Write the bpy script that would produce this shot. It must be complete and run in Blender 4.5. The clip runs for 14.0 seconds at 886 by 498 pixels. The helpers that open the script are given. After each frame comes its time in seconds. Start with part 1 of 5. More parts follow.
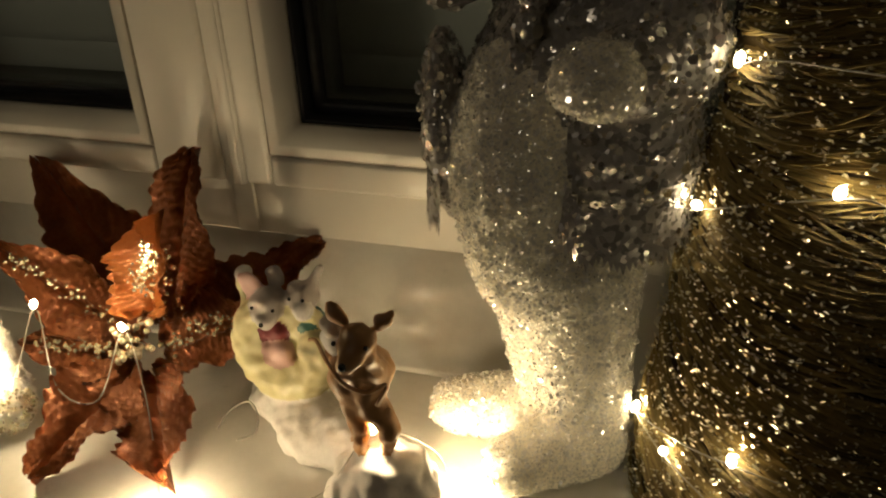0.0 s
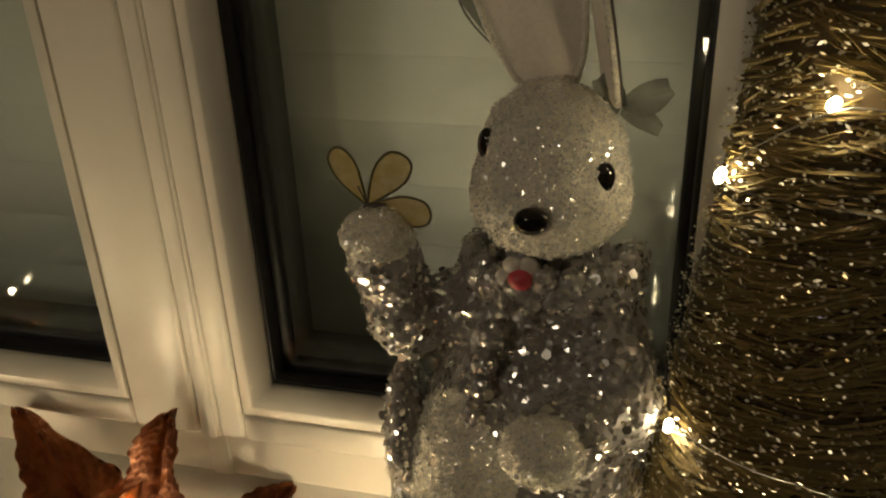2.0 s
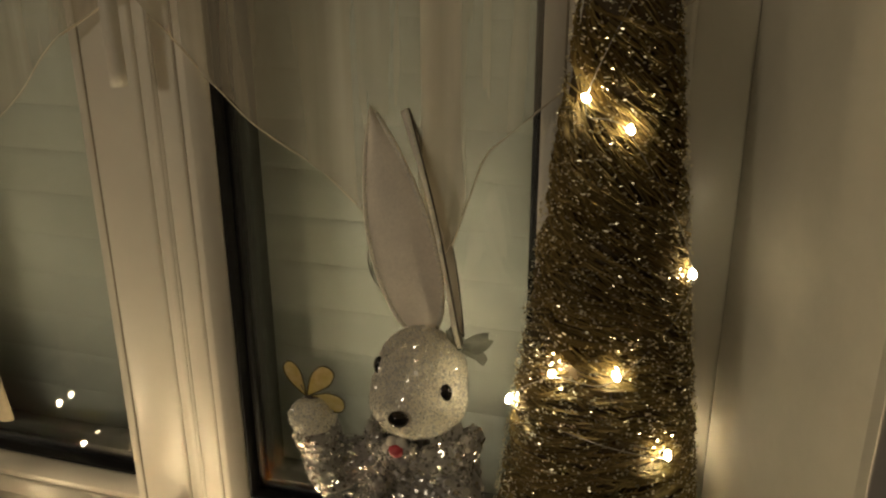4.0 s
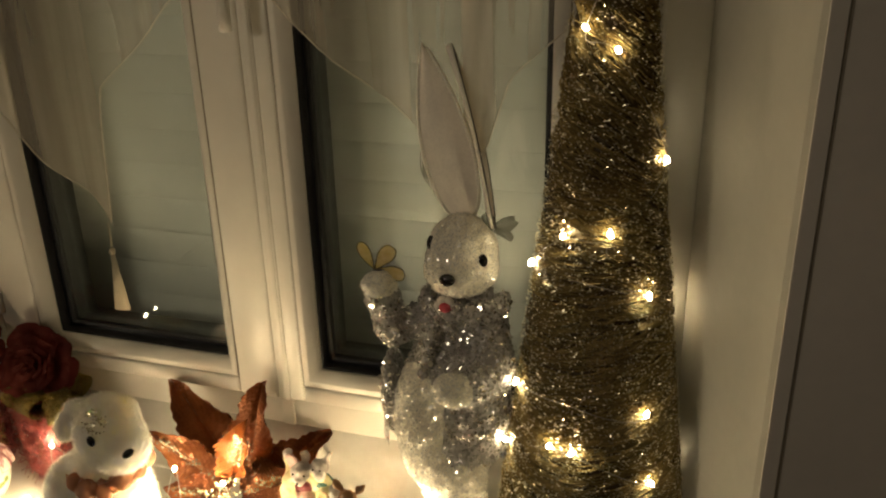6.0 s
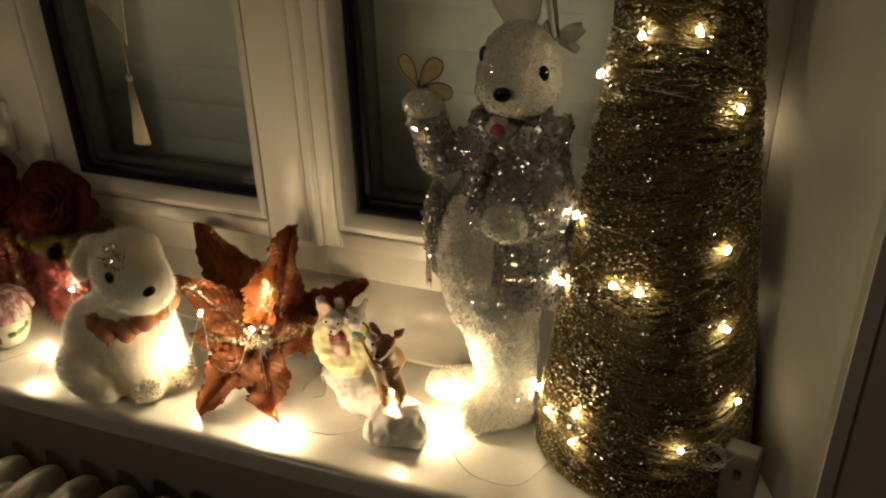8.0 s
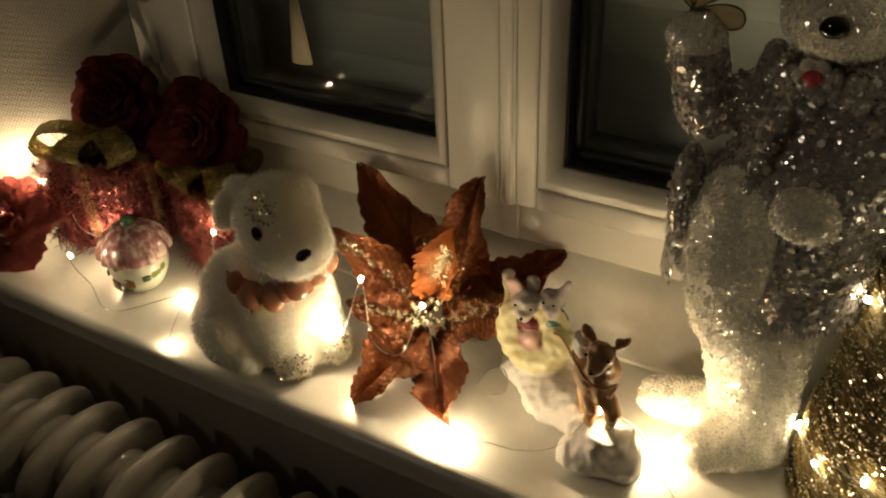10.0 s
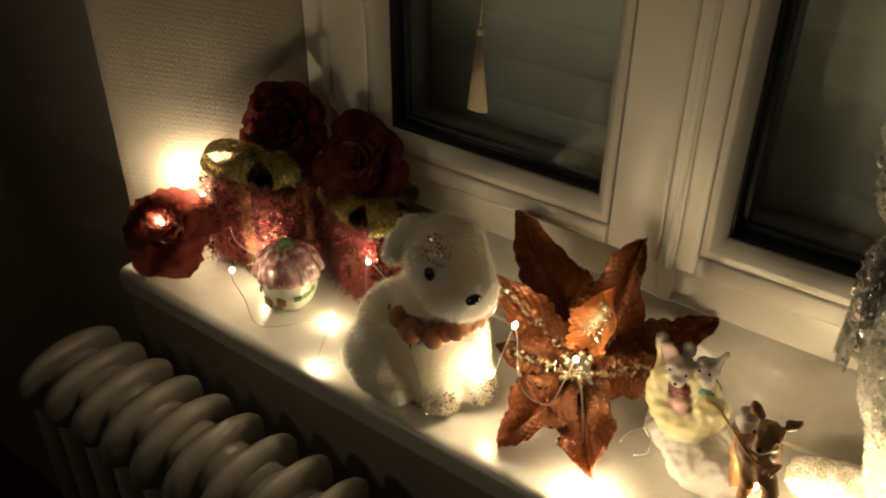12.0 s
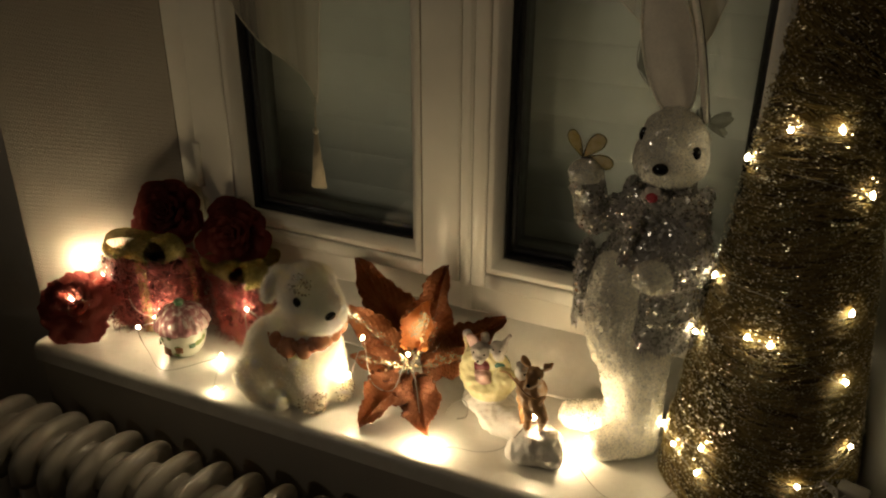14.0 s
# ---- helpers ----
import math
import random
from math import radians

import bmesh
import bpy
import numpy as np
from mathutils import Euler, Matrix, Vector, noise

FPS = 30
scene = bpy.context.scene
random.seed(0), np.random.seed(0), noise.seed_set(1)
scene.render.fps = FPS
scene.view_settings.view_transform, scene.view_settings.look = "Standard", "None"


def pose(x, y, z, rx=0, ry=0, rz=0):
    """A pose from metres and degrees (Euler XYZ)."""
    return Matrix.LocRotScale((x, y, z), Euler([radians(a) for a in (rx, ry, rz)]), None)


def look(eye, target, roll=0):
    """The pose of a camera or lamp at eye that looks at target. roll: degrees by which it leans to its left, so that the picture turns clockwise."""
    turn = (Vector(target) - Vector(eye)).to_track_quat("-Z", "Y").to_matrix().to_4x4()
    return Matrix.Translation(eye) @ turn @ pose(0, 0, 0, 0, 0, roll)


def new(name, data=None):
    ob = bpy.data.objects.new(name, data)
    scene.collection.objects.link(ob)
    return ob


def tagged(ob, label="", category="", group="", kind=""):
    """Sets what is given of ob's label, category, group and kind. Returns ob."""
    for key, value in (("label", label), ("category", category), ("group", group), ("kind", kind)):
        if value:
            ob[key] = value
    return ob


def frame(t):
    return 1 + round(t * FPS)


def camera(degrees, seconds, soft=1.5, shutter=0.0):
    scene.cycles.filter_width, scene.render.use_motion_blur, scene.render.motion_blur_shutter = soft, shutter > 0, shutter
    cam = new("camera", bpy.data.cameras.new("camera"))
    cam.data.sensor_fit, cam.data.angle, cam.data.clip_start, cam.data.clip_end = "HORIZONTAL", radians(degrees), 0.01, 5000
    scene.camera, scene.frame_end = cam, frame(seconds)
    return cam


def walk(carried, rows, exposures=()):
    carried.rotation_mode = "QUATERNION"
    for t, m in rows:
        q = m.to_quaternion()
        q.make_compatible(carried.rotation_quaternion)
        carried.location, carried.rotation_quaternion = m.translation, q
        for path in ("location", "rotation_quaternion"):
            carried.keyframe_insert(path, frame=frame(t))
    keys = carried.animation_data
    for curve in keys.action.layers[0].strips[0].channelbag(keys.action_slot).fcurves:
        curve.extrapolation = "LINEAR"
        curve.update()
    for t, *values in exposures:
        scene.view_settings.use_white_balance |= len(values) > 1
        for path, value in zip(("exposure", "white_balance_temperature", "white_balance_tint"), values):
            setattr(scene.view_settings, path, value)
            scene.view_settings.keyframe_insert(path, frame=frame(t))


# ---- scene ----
cam = camera(55.0, 14.0, soft=2.1)
PATH = [
    (0, (0.04, -0.029, 1.32), (-0.488, 1.63, 0.335), -2.5),
    (0.5, (0.013, 0.003, 1.354), (-0.513, 1.664, 0.373), -3.1),
    (1, (0.003, 0.021, 1.403), (-0.482, 1.715, 0.458), -2.6),
    (1.5, (0.011, 0.02, 1.439), (-0.444, 1.748, 0.541), -2.2),
    (2, (0.041, 0.01, 1.488), (-0.427, 1.741, 0.603), -2.2),
    (2.5, (0.085, -0.008, 1.542), (-0.412, 1.733, 0.691), -2.2),
    (3, (0.132, -0.049, 1.608), (-0.369, 1.713, 0.805), -1.1),
    (5.5, (0.231, -0.377, 1.717), (-0.334, 1.436, 1.09), -0.3),
    (6, (0.238, -0.414, 1.7), (-0.325, 1.345, 0.933), -1.4),
    (6.5, (0.228, -0.435, 1.647), (-0.362, 1.289, 0.822), -1.5),
    (7, (0.227, -0.427, 1.618), (-0.33, 1.289, 0.755), -1.1),
    (9.5, (0.082, -0.212, 1.525), (-0.71, 1.241, 0.402), -2.5),
    (10, (0.031, -0.178, 1.513), (-0.816, 1.23, 0.373), -2.8),
    (10.5, (-0.004, -0.159, 1.517), (-0.891, 1.225, 0.378), -2.4),
    (11, (-0.035, -0.175, 1.532), (-0.973, 1.192, 0.414), -1.5),
    (11.5, (-0.058, -0.203, 1.538), (-1.056, 1.132, 0.433), -0.6),
    (12, (-0.052, -0.237, 1.549), (-1.037, 1.119, 0.457), 0.4),
    (12.5, (-0.01, -0.319, 1.574), (-0.896, 1.098, 0.476), 0.8),
    (13, (0.038, -0.408, 1.619), (-0.772, 1.111, 0.601), -0.1),
    (13.5, (0.081, -0.471, 1.639), (-0.665, 1.119, 0.683), 1.0),
    (14, (0.13, -0.524, 1.66), (-0.606, 1.105, 0.764), 0.2),
]
walk(cam, [(t, look(eye, target, roll)) for t, eye, target, roll in PATH], exposures=[(0.0, 0.28), (1.0, 0.95), (2.0, 1.45), (3.0, 1.65), (5.5, 2.05), (6.5, 1.7), (7.2, 1.45), (9.3, 0.55), (10.5, 0.55), (12.0, 0.75), (14.0, 0.68)])

# ---- world and room light ----
world = bpy.data.worlds.new("night")
world.use_nodes = True
world.node_tree.nodes["Background"].inputs[0].default_value = (0.02, 0.025, 0.04, 1)
world.node_tree.nodes["Background"].inputs[1].default_value = 0.15
scene.world = world


def area_lamp(name, m, size, watts, colour):
    data = bpy.data.lights.new(name, "AREA")
    data.shape, data.size, data.energy, data.color = "DISK", size, watts, colour
    data.spread = radians(46)
    ob = new(name, data)
    ob.matrix_world = m
    return ob


# the dim lamp of the room, high up by the far wall
area_lamp("room_lamp_light", look((-1.55, -2.2, 2.1), (-0.04, 0.5, 1.43)), 0.36, 0.175, (1.0, 0.83, 0.6))

WARM = (1.0, 0.77, 0.445)
BRIGHT = 15.0  # strength of all the small bulbs together
TREE = 0.6     # share of it that the bulbs on the tree have


def point_lamp(at, watts, colour=WARM, radius=0.003):
    data = bpy.data.lights.new("bulb_light", "POINT")
    data.energy, data.color, data.shadow_soft_size = BRIGHT * watts, colour, radius
    ob = new("bulb_light", data)
    ob.location = at
    return ob


# ---- materials ----
class Mat:
    """A small builder of node materials."""

    def __init__(self, name):
        self.m = bpy.data.materials.new(name)
        self.m.use_nodes = True
        self.t = self.m.node_tree
        self.b = self.t.nodes["Principled BSDF"]
        self.coord = self.t.nodes.new("ShaderNodeTexCoord").outputs["Object"]

    def node(self, kind, **values):
        n = self.t.nodes.new(kind)
        for k, v in values.items():
            if k in n.inputs:
                n.inputs[k].default_value = v
        return n

    def link(self, a, b):
        self.t.links.new(a, b)

    def put(self, **values):
        for k, v in values.items():
            self.b.inputs[k.replace("_", " ")].default_value = v
        return self

    def noise(self, scale, detail=4.0, rough=0.6, stretch=None):
        n = self.node("ShaderNodeTexNoise", Scale=scale, Detail=detail, Roughness=rough)
        if stretch:
            mp = self.t.nodes.new("ShaderNodeMapping")
            mp.inputs["Scale"].default_value = stretch
            self.link(self.coord, mp.inputs[0])
            self.link(mp.outputs[0], n.inputs["Vector"])
        else:
            self.link(self.coord, n.inputs["Vector"])
        return n.outputs["Fac"]

    def ramp(self, fac, stops):
        r = self.t.nodes.new("ShaderNodeValToRGB")
        el = r.color_ramp.elements
        while len(el) < len(stops):
            el.new(0.5)
        for e, (p, c) in zip(el, stops):
            e.position, e.color = p, (*c, 1)
        self.link(fac, r.inputs[0])
        return r.outputs[0]

    def mix(self, fac, a, b, blend="MIX"):
        n = self.t.nodes.new("ShaderNodeMix")
        n.data_type, n.blend_type = "RGBA", blend
        for sock, v in ((n.inputs[0], fac), (n.inputs[6], a), (n.inputs[7], b)):
            if hasattr(v, "links"):
                self.link(v, sock)
            else:
                sock.default_value = v if not isinstance(v, tuple) else (*v, 1)
        return n.outputs[2]

    def colour(self, out):
        self.link(out, self.b.inputs["Base Color"])
        return self

    def rough(self, fac, lo, hi):
        n = self.node("ShaderNodeMapRange")
        n.inputs["To Min"].default_value, n.inputs["To Max"].default_value = lo, hi
        self.link(fac, n.inputs[0])
        self.link(n.outputs[0], self.b.inputs["Roughness"])
        return self

    def bump(self, fac, strength, distance):
        n = self.node("ShaderNodeBump", Strength=strength, Distance=distance)
        self.link(fac, n.inputs["Height"])
        self.link(n.outputs[0], self.b.inputs["Normal"])
        return n

    def flakes(self, size, tilt, share=1.0):
        """Small facets, each tilted its own way. Returns each facet's random number."""
        v = self.node("ShaderNodeTexVoronoi", Scale=1.0 / size)
        self.link(self.coord, v.inputs["Vector"])
        sub = self.t.nodes.new("ShaderNodeVectorMath")
        sub.operation = "SUBTRACT"
        self.link(v.outputs["Color"], sub.inputs[0])
        sub.inputs[1].default_value = (0.5, 0.5, 0.5)
        scl = self.t.nodes.new("ShaderNodeVectorMath")
        scl.operation = "SCALE"
        self.link(sub.outputs[0], scl.inputs[0])
        scl.inputs["Scale"].default_value = tilt
        geo = self.t.nodes.new("ShaderNodeNewGeometry")
        add = self.t.nodes.new("ShaderNodeVectorMath")
        self.link(geo.outputs["Normal"], add.inputs[0])
        self.link(scl.outputs[0], add.inputs[1])
        nor = self.t.nodes.new("ShaderNodeVectorMath")
        nor.operation = "NORMALIZE"
        self.link(add.outputs[0], nor.inputs[0])
        self.link(nor.outputs[0], self.b.inputs["Normal"])
        sep = self.t.nodes.new("ShaderNodeSeparateColor")
        self.link(v.outputs["Color"], sep.inputs[0])
        return sep.outputs[0], sep.outputs[1]


def plain(name, colour, rough=0.5, metal=0.0, grain=0.0, scale=200.0, bump=0.0, **extra):
    """A surface with a slight two-scale variation of its colour and a fine relief."""
    m = Mat(name).put(Roughness=rough, Metallic=metal, **extra)
    a = m.noise(scale)
    b = m.noise(scale / 12)
    lo = tuple(c * (1 - grain) for c in colour)
    hi = tuple(min(1, c * (1 + grain)) for c in colour)
    base = m.ramp(a, [(0.3, lo), (0.7, hi)])
    m.colour(m.mix(0.5, base, m.ramp(b, [(0.3, lo), (0.7, hi)])))
    m.rough(b, max(0.02, rough - 0.08), min(1, rough + 0.08))
    if bump:
        m.bump(a, bump, 0.001)
    return m.m


def glow(name, colour, strength):
    m = Mat(name)
    m.put(Base_Color=(0.9, 0.85, 0.7, 1), Emission_Color=(*colour, 1), Emission_Strength=strength)
    return m.m


def glitter(name, colour, fleck, size, tilt, share, rough=0.35, metal=0.3, flash=0.8):
    """A matt ground with bright metal facets strewn over a share of it."""
    m = Mat(name)
    r, s = m.flakes(size, tilt)
    th = m.node("ShaderNodeMath")
    th.operation = "LESS_THAN"
    th.inputs[1].default_value = share
    m.link(r, th.inputs[0])
    m.colour(m.mix(th.outputs[0], colour, fleck))
    for sock, lo, hi in (("Metallic", metal, flash), ("Roughness", rough, 0.2)):
        n = m.node("ShaderNodeMapRange")
        n.inputs["To Min"].default_value, n.inputs["To Max"].default_value = lo, hi
        m.link(th.outputs[0], n.inputs[0])
        m.link(n.outputs[0], m.b.inputs[sock])
    return m.m


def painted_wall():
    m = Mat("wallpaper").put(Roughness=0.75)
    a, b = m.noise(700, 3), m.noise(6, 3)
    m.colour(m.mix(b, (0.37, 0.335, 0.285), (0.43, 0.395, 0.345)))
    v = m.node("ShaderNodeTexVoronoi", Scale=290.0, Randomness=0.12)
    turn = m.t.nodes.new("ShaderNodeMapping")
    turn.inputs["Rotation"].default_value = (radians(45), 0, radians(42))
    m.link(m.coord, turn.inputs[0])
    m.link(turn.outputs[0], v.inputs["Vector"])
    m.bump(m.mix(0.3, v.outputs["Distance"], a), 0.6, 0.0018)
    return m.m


def sill_stone():
    m = Mat("sill_stone").put(Roughness=0.28, Coat_Weight=0.25, Coat_Roughness=0.2)
    a, b = m.noise(7, 6, 0.7), m.noise(60, 4)
    c = m.ramp(a, [(0.35, (0.66, 0.635, 0.57)), (0.5, (0.73, 0.71, 0.65)), (0.62, (0.76, 0.74, 0.69))])
    m.colour(m.mix(0.25, c, m.ramp(b, [(0.35, (0.6, 0.58, 0.52)), (0.65, (0.78, 0.76, 0.7))])))
    m.rough(b, 0.22, 0.4)
    m.bump(b, 0.05, 0.0006)
    return m.m


def window_glass():
    m = Mat("window_glass").put(Base_Color=(0.93, 0.96, 0.95, 1), Roughness=0.015, Transmission_Weight=1.0, IOR=1.5)
    n = m.noise(3, 4)
    m.rough(n, 0.006, 0.035)
    return m.m


def sheer_cloth(name="sheer_cloth", thin=0.26, thick=0.44):
    m = Mat(name).put(Base_Color=(0.75, 0.68, 0.55, 1), Roughness=0.9)
    n = m.noise(34, 3, 0.5, (1.0, 0.2, 0.06))
    mr = m.node("ShaderNodeMapRange")
    mr.inputs["From Min"].default_value, mr.inputs["From Max"].default_value = 0.3, 0.7
    mr.inputs["To Min"].default_value, mr.inputs["To Max"].default_value = thin, thick
    m.link(n, mr.inputs[0])
    m.link(mr.outputs[0], m.b.inputs["Alpha"])
    return m.m


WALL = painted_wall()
# paler wall grey: room light on room-facing sides, put into the colour
ROOM_LIT = plain("grey_wall_paint", (0.62, 0.585, 0.545), 0.8, grain=0.04, scale=60, bump=0.1)
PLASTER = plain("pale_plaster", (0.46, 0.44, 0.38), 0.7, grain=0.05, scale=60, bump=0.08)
STONE = sill_stone()
PVC = plain("white_plastic", (0.74, 0.71, 0.64), 0.32, grain=0.05, scale=25, bump=0.02)
STRIP = plain("grey_seal", (0.30, 0.27, 0.22), 0.6, grain=0.1, scale=80)
RUBBER = plain("black_rubber", (0.008, 0.008, 0.01), 0.45, grain=0.2, scale=90)
GLASS = window_glass()
SHUTTER = plain("shutter_slat", (0.50, 0.50, 0.44), 0.55, grain=0.06, scale=40, bump=0.03)
RAD = plain("radiator_enamel", (0.44, 0.41, 0.36), 0.30, grain=0.06, scale=35, bump=0.05)
CEIL = plain("ceiling_paint", (0.75, 0.74, 0.71), 0.9, grain=0.03, scale=30, bump=0.1)
FLOORM = plain("dark_floor", (0.12, 0.085, 0.06), 0.45, grain=0.3, scale=14, bump=0.1)
SHEER = sheer_cloth()
SHEER_DENSE = sheer_cloth("folded_sheer_cloth", 0.5, 0.7)
SHEER_SEAM = sheer_cloth("sheer_seam", 0.7, 0.8)


# ---- geometry helpers ----
def mesh_of(name, bm, mats, smooth=True):
    me = bpy.data.meshes.new(name)
    bm.normal_update()
    bm.to_mesh(me)
    bm.free()
    for m in mats if isinstance(mats, (list, tuple)) else [mats]:
        me.materials.append(m)
    if smooth:
        for p in me.polygons:
            p.use_smooth = True
    return me


def part(name, bm, material, parent=None, label="", smooth=True):
    ob = new(name, mesh_of(name, bm, material, smooth))
    if parent:
        ob.parent = parent
    return tagged(ob, label) if label else ob


def share(name, mesh, m, parent):
    ob = new(name, mesh)
    ob.parent = parent
    ob.matrix_basis = m
    return ob


def holder(name, label, category, group="", kind="", at=(0, 0, 0)):
    ob = new(name)
    ob.empty_display_size = 0.02
    ob.location = at
    return tagged(ob, label, category, group, kind)


def box(bm, lo, hi, bevel=0.0, seg=2):
    lo, hi = Vector(lo), Vector(hi)
    r = bmesh.ops.create_cube(bm, size=1.0, matrix=Matrix.Translation((lo + hi) / 2) @ Matrix.Diagonal((*(hi - lo), 1)))
    if bevel:
        edges = list({e for v in r["verts"] for e in v.link_edges})
        bmesh.ops.bevel(bm, geom=edges, offset=bevel, segments=seg, profile=0.5, affect="EDGES")
    return bm


def boxed(lo, hi, bevel=0.0, seg=2):
    return box(bmesh.new(), lo, hi, bevel, seg)


def prism(pts, y0, y1, axis="y"):
    """A solid between two copies of an outline, along x, y or z."""
    bm = bmesh.new()

    def put(p, h):
        return {"x": (h, p[0], p[1]), "y": (p[0], h, p[1]), "z": (p[0], p[1], h)}[axis]

    a = [bm.verts.new(put(p, y0)) for p in pts]
    b = [bm.verts.new(put(p, y1)) for p in pts]
    n = len(pts)
    bm.faces.new(a)
    bm.faces.new(b[::-1])
    for i in range(n):
        bm.faces.new((a[i], b[i], b[(i + 1) % n], a[(i + 1) % n]))
    bmesh.ops.recalc_face_normals(bm, faces=bm.faces)
    return bm


def tube(bm, pts, radius, sides=6, closed=False):
    """A round wire along points; radius a number or one for each point."""
    pts = [Vector(p) for p in pts]
    n = len(pts)
    rings = []
    up = Vector((0.3, 0.2, 0.9))
    for i, p in enumerate(pts):
        d = (pts[min(i + 1, n - 1)] - pts[max(i - 1, 0)])
        d = d.normalized() if d.length > 1e-9 else Vector((0, 0, 1))
        s = d.cross(up)
        if s.length < 1e-4:
            s = d.cross(Vector((1, 0, 0)))
        s.normalize()
        u = s.cross(d).normalized()
        r = radius[i] if isinstance(radius, (list, tuple)) else radius
        rings.append([bm.verts.new(p + r * (math.cos(2 * math.pi * k / sides) * s + math.sin(2 * math.pi * k / sides) * u)) for k in range(sides)])
    for a, b in zip(rings, rings[1:]):
        for k in range(sides):
            bm.faces.new((a[k], a[(k + 1) % sides], b[(k + 1) % sides], b[k]))
    bm.faces.new(rings[0][::-1])
    bm.faces.new(rings[-1])
    return bm


def spline(pts, steps=8):
    """A smooth line through points."""
    p = [Vector(q) for q in pts]
    p = [2 * p[0] - p[1]] + p + [2 * p[-1] - p[-2]]
    out = []
    for i in range(1, len(p) - 2):
        for k in range(steps):
            t = k / steps
            a, b, c, d = p[i - 1:i + 3]
            out.append(0.5 * (2 * b + (c - a) * t + (2 * a - 5 * b + 4 * c - d) * t * t + (3 * b - a - 3 * c + d) * t ** 3))
    return out + [p[-2]]


def ball(bm, at, r, seg=10, rings=7, m=None):
    rr = r if isinstance(r, (list, tuple)) else (r, r, r)
    mat = Matrix.Translation(at) @ (m or Matrix()) @ Matrix.Diagonal((*rr, 1))
    return bmesh.ops.create_uvsphere(bm, u_segments=seg, v_segments=rings, radius=1.0, matrix=mat)


# ---- modelled bodies: soft unions of simple solids on a grid ----
def ell(at, r, mat=0, rx=0, ry=0, rz=0, k=0.01):
    q = np.array(Euler([radians(a) for a in (rx, ry, rz)]).to_matrix())
    return ("e", np.array(at, float), np.array(r, float) if hasattr(r, "__len__") else np.full(3, r), q, mat, k)


def limb(a, b, ra, rb, mat=0, k=0.01):
    return ("c", np.array(a, float), np.array(b, float), (ra, rb), mat, k)


def field(p, prims):
    d = np.full(p.shape[0], 1e3)
    near = np.full(p.shape[0], 1e3)
    who = np.zeros(p.shape[0], int)
    for s in prims:
        if s[0] == "e":
            _, c, r, q, mat, k = s
            l = (p - c) @ q
            n0 = np.linalg.norm(l / r, axis=1)
            n1 = np.linalg.norm(l / (r * r), axis=1)
            e = n0 * (n0 - 1) / np.maximum(n1, 1e-9)
        else:
            _, a, b, (ra, rb), mat, k = s
            ab = b - a
            t = np.clip(((p - a) @ ab) / (ab @ ab), 0, 1)
            e = np.linalg.norm(p - a - t[:, None] * ab, axis=1) - (ra + (rb - ra) * t)
        h = np.clip(0.5 + 0.5 * (d - e) / k, 0, 1)
        d = d * (1 - h) + e * h - k * h * (1 - h)
        closer = e < near
        near = np.where(closer, e, near)
        who = np.where(closer, mat, who)
    return d, who


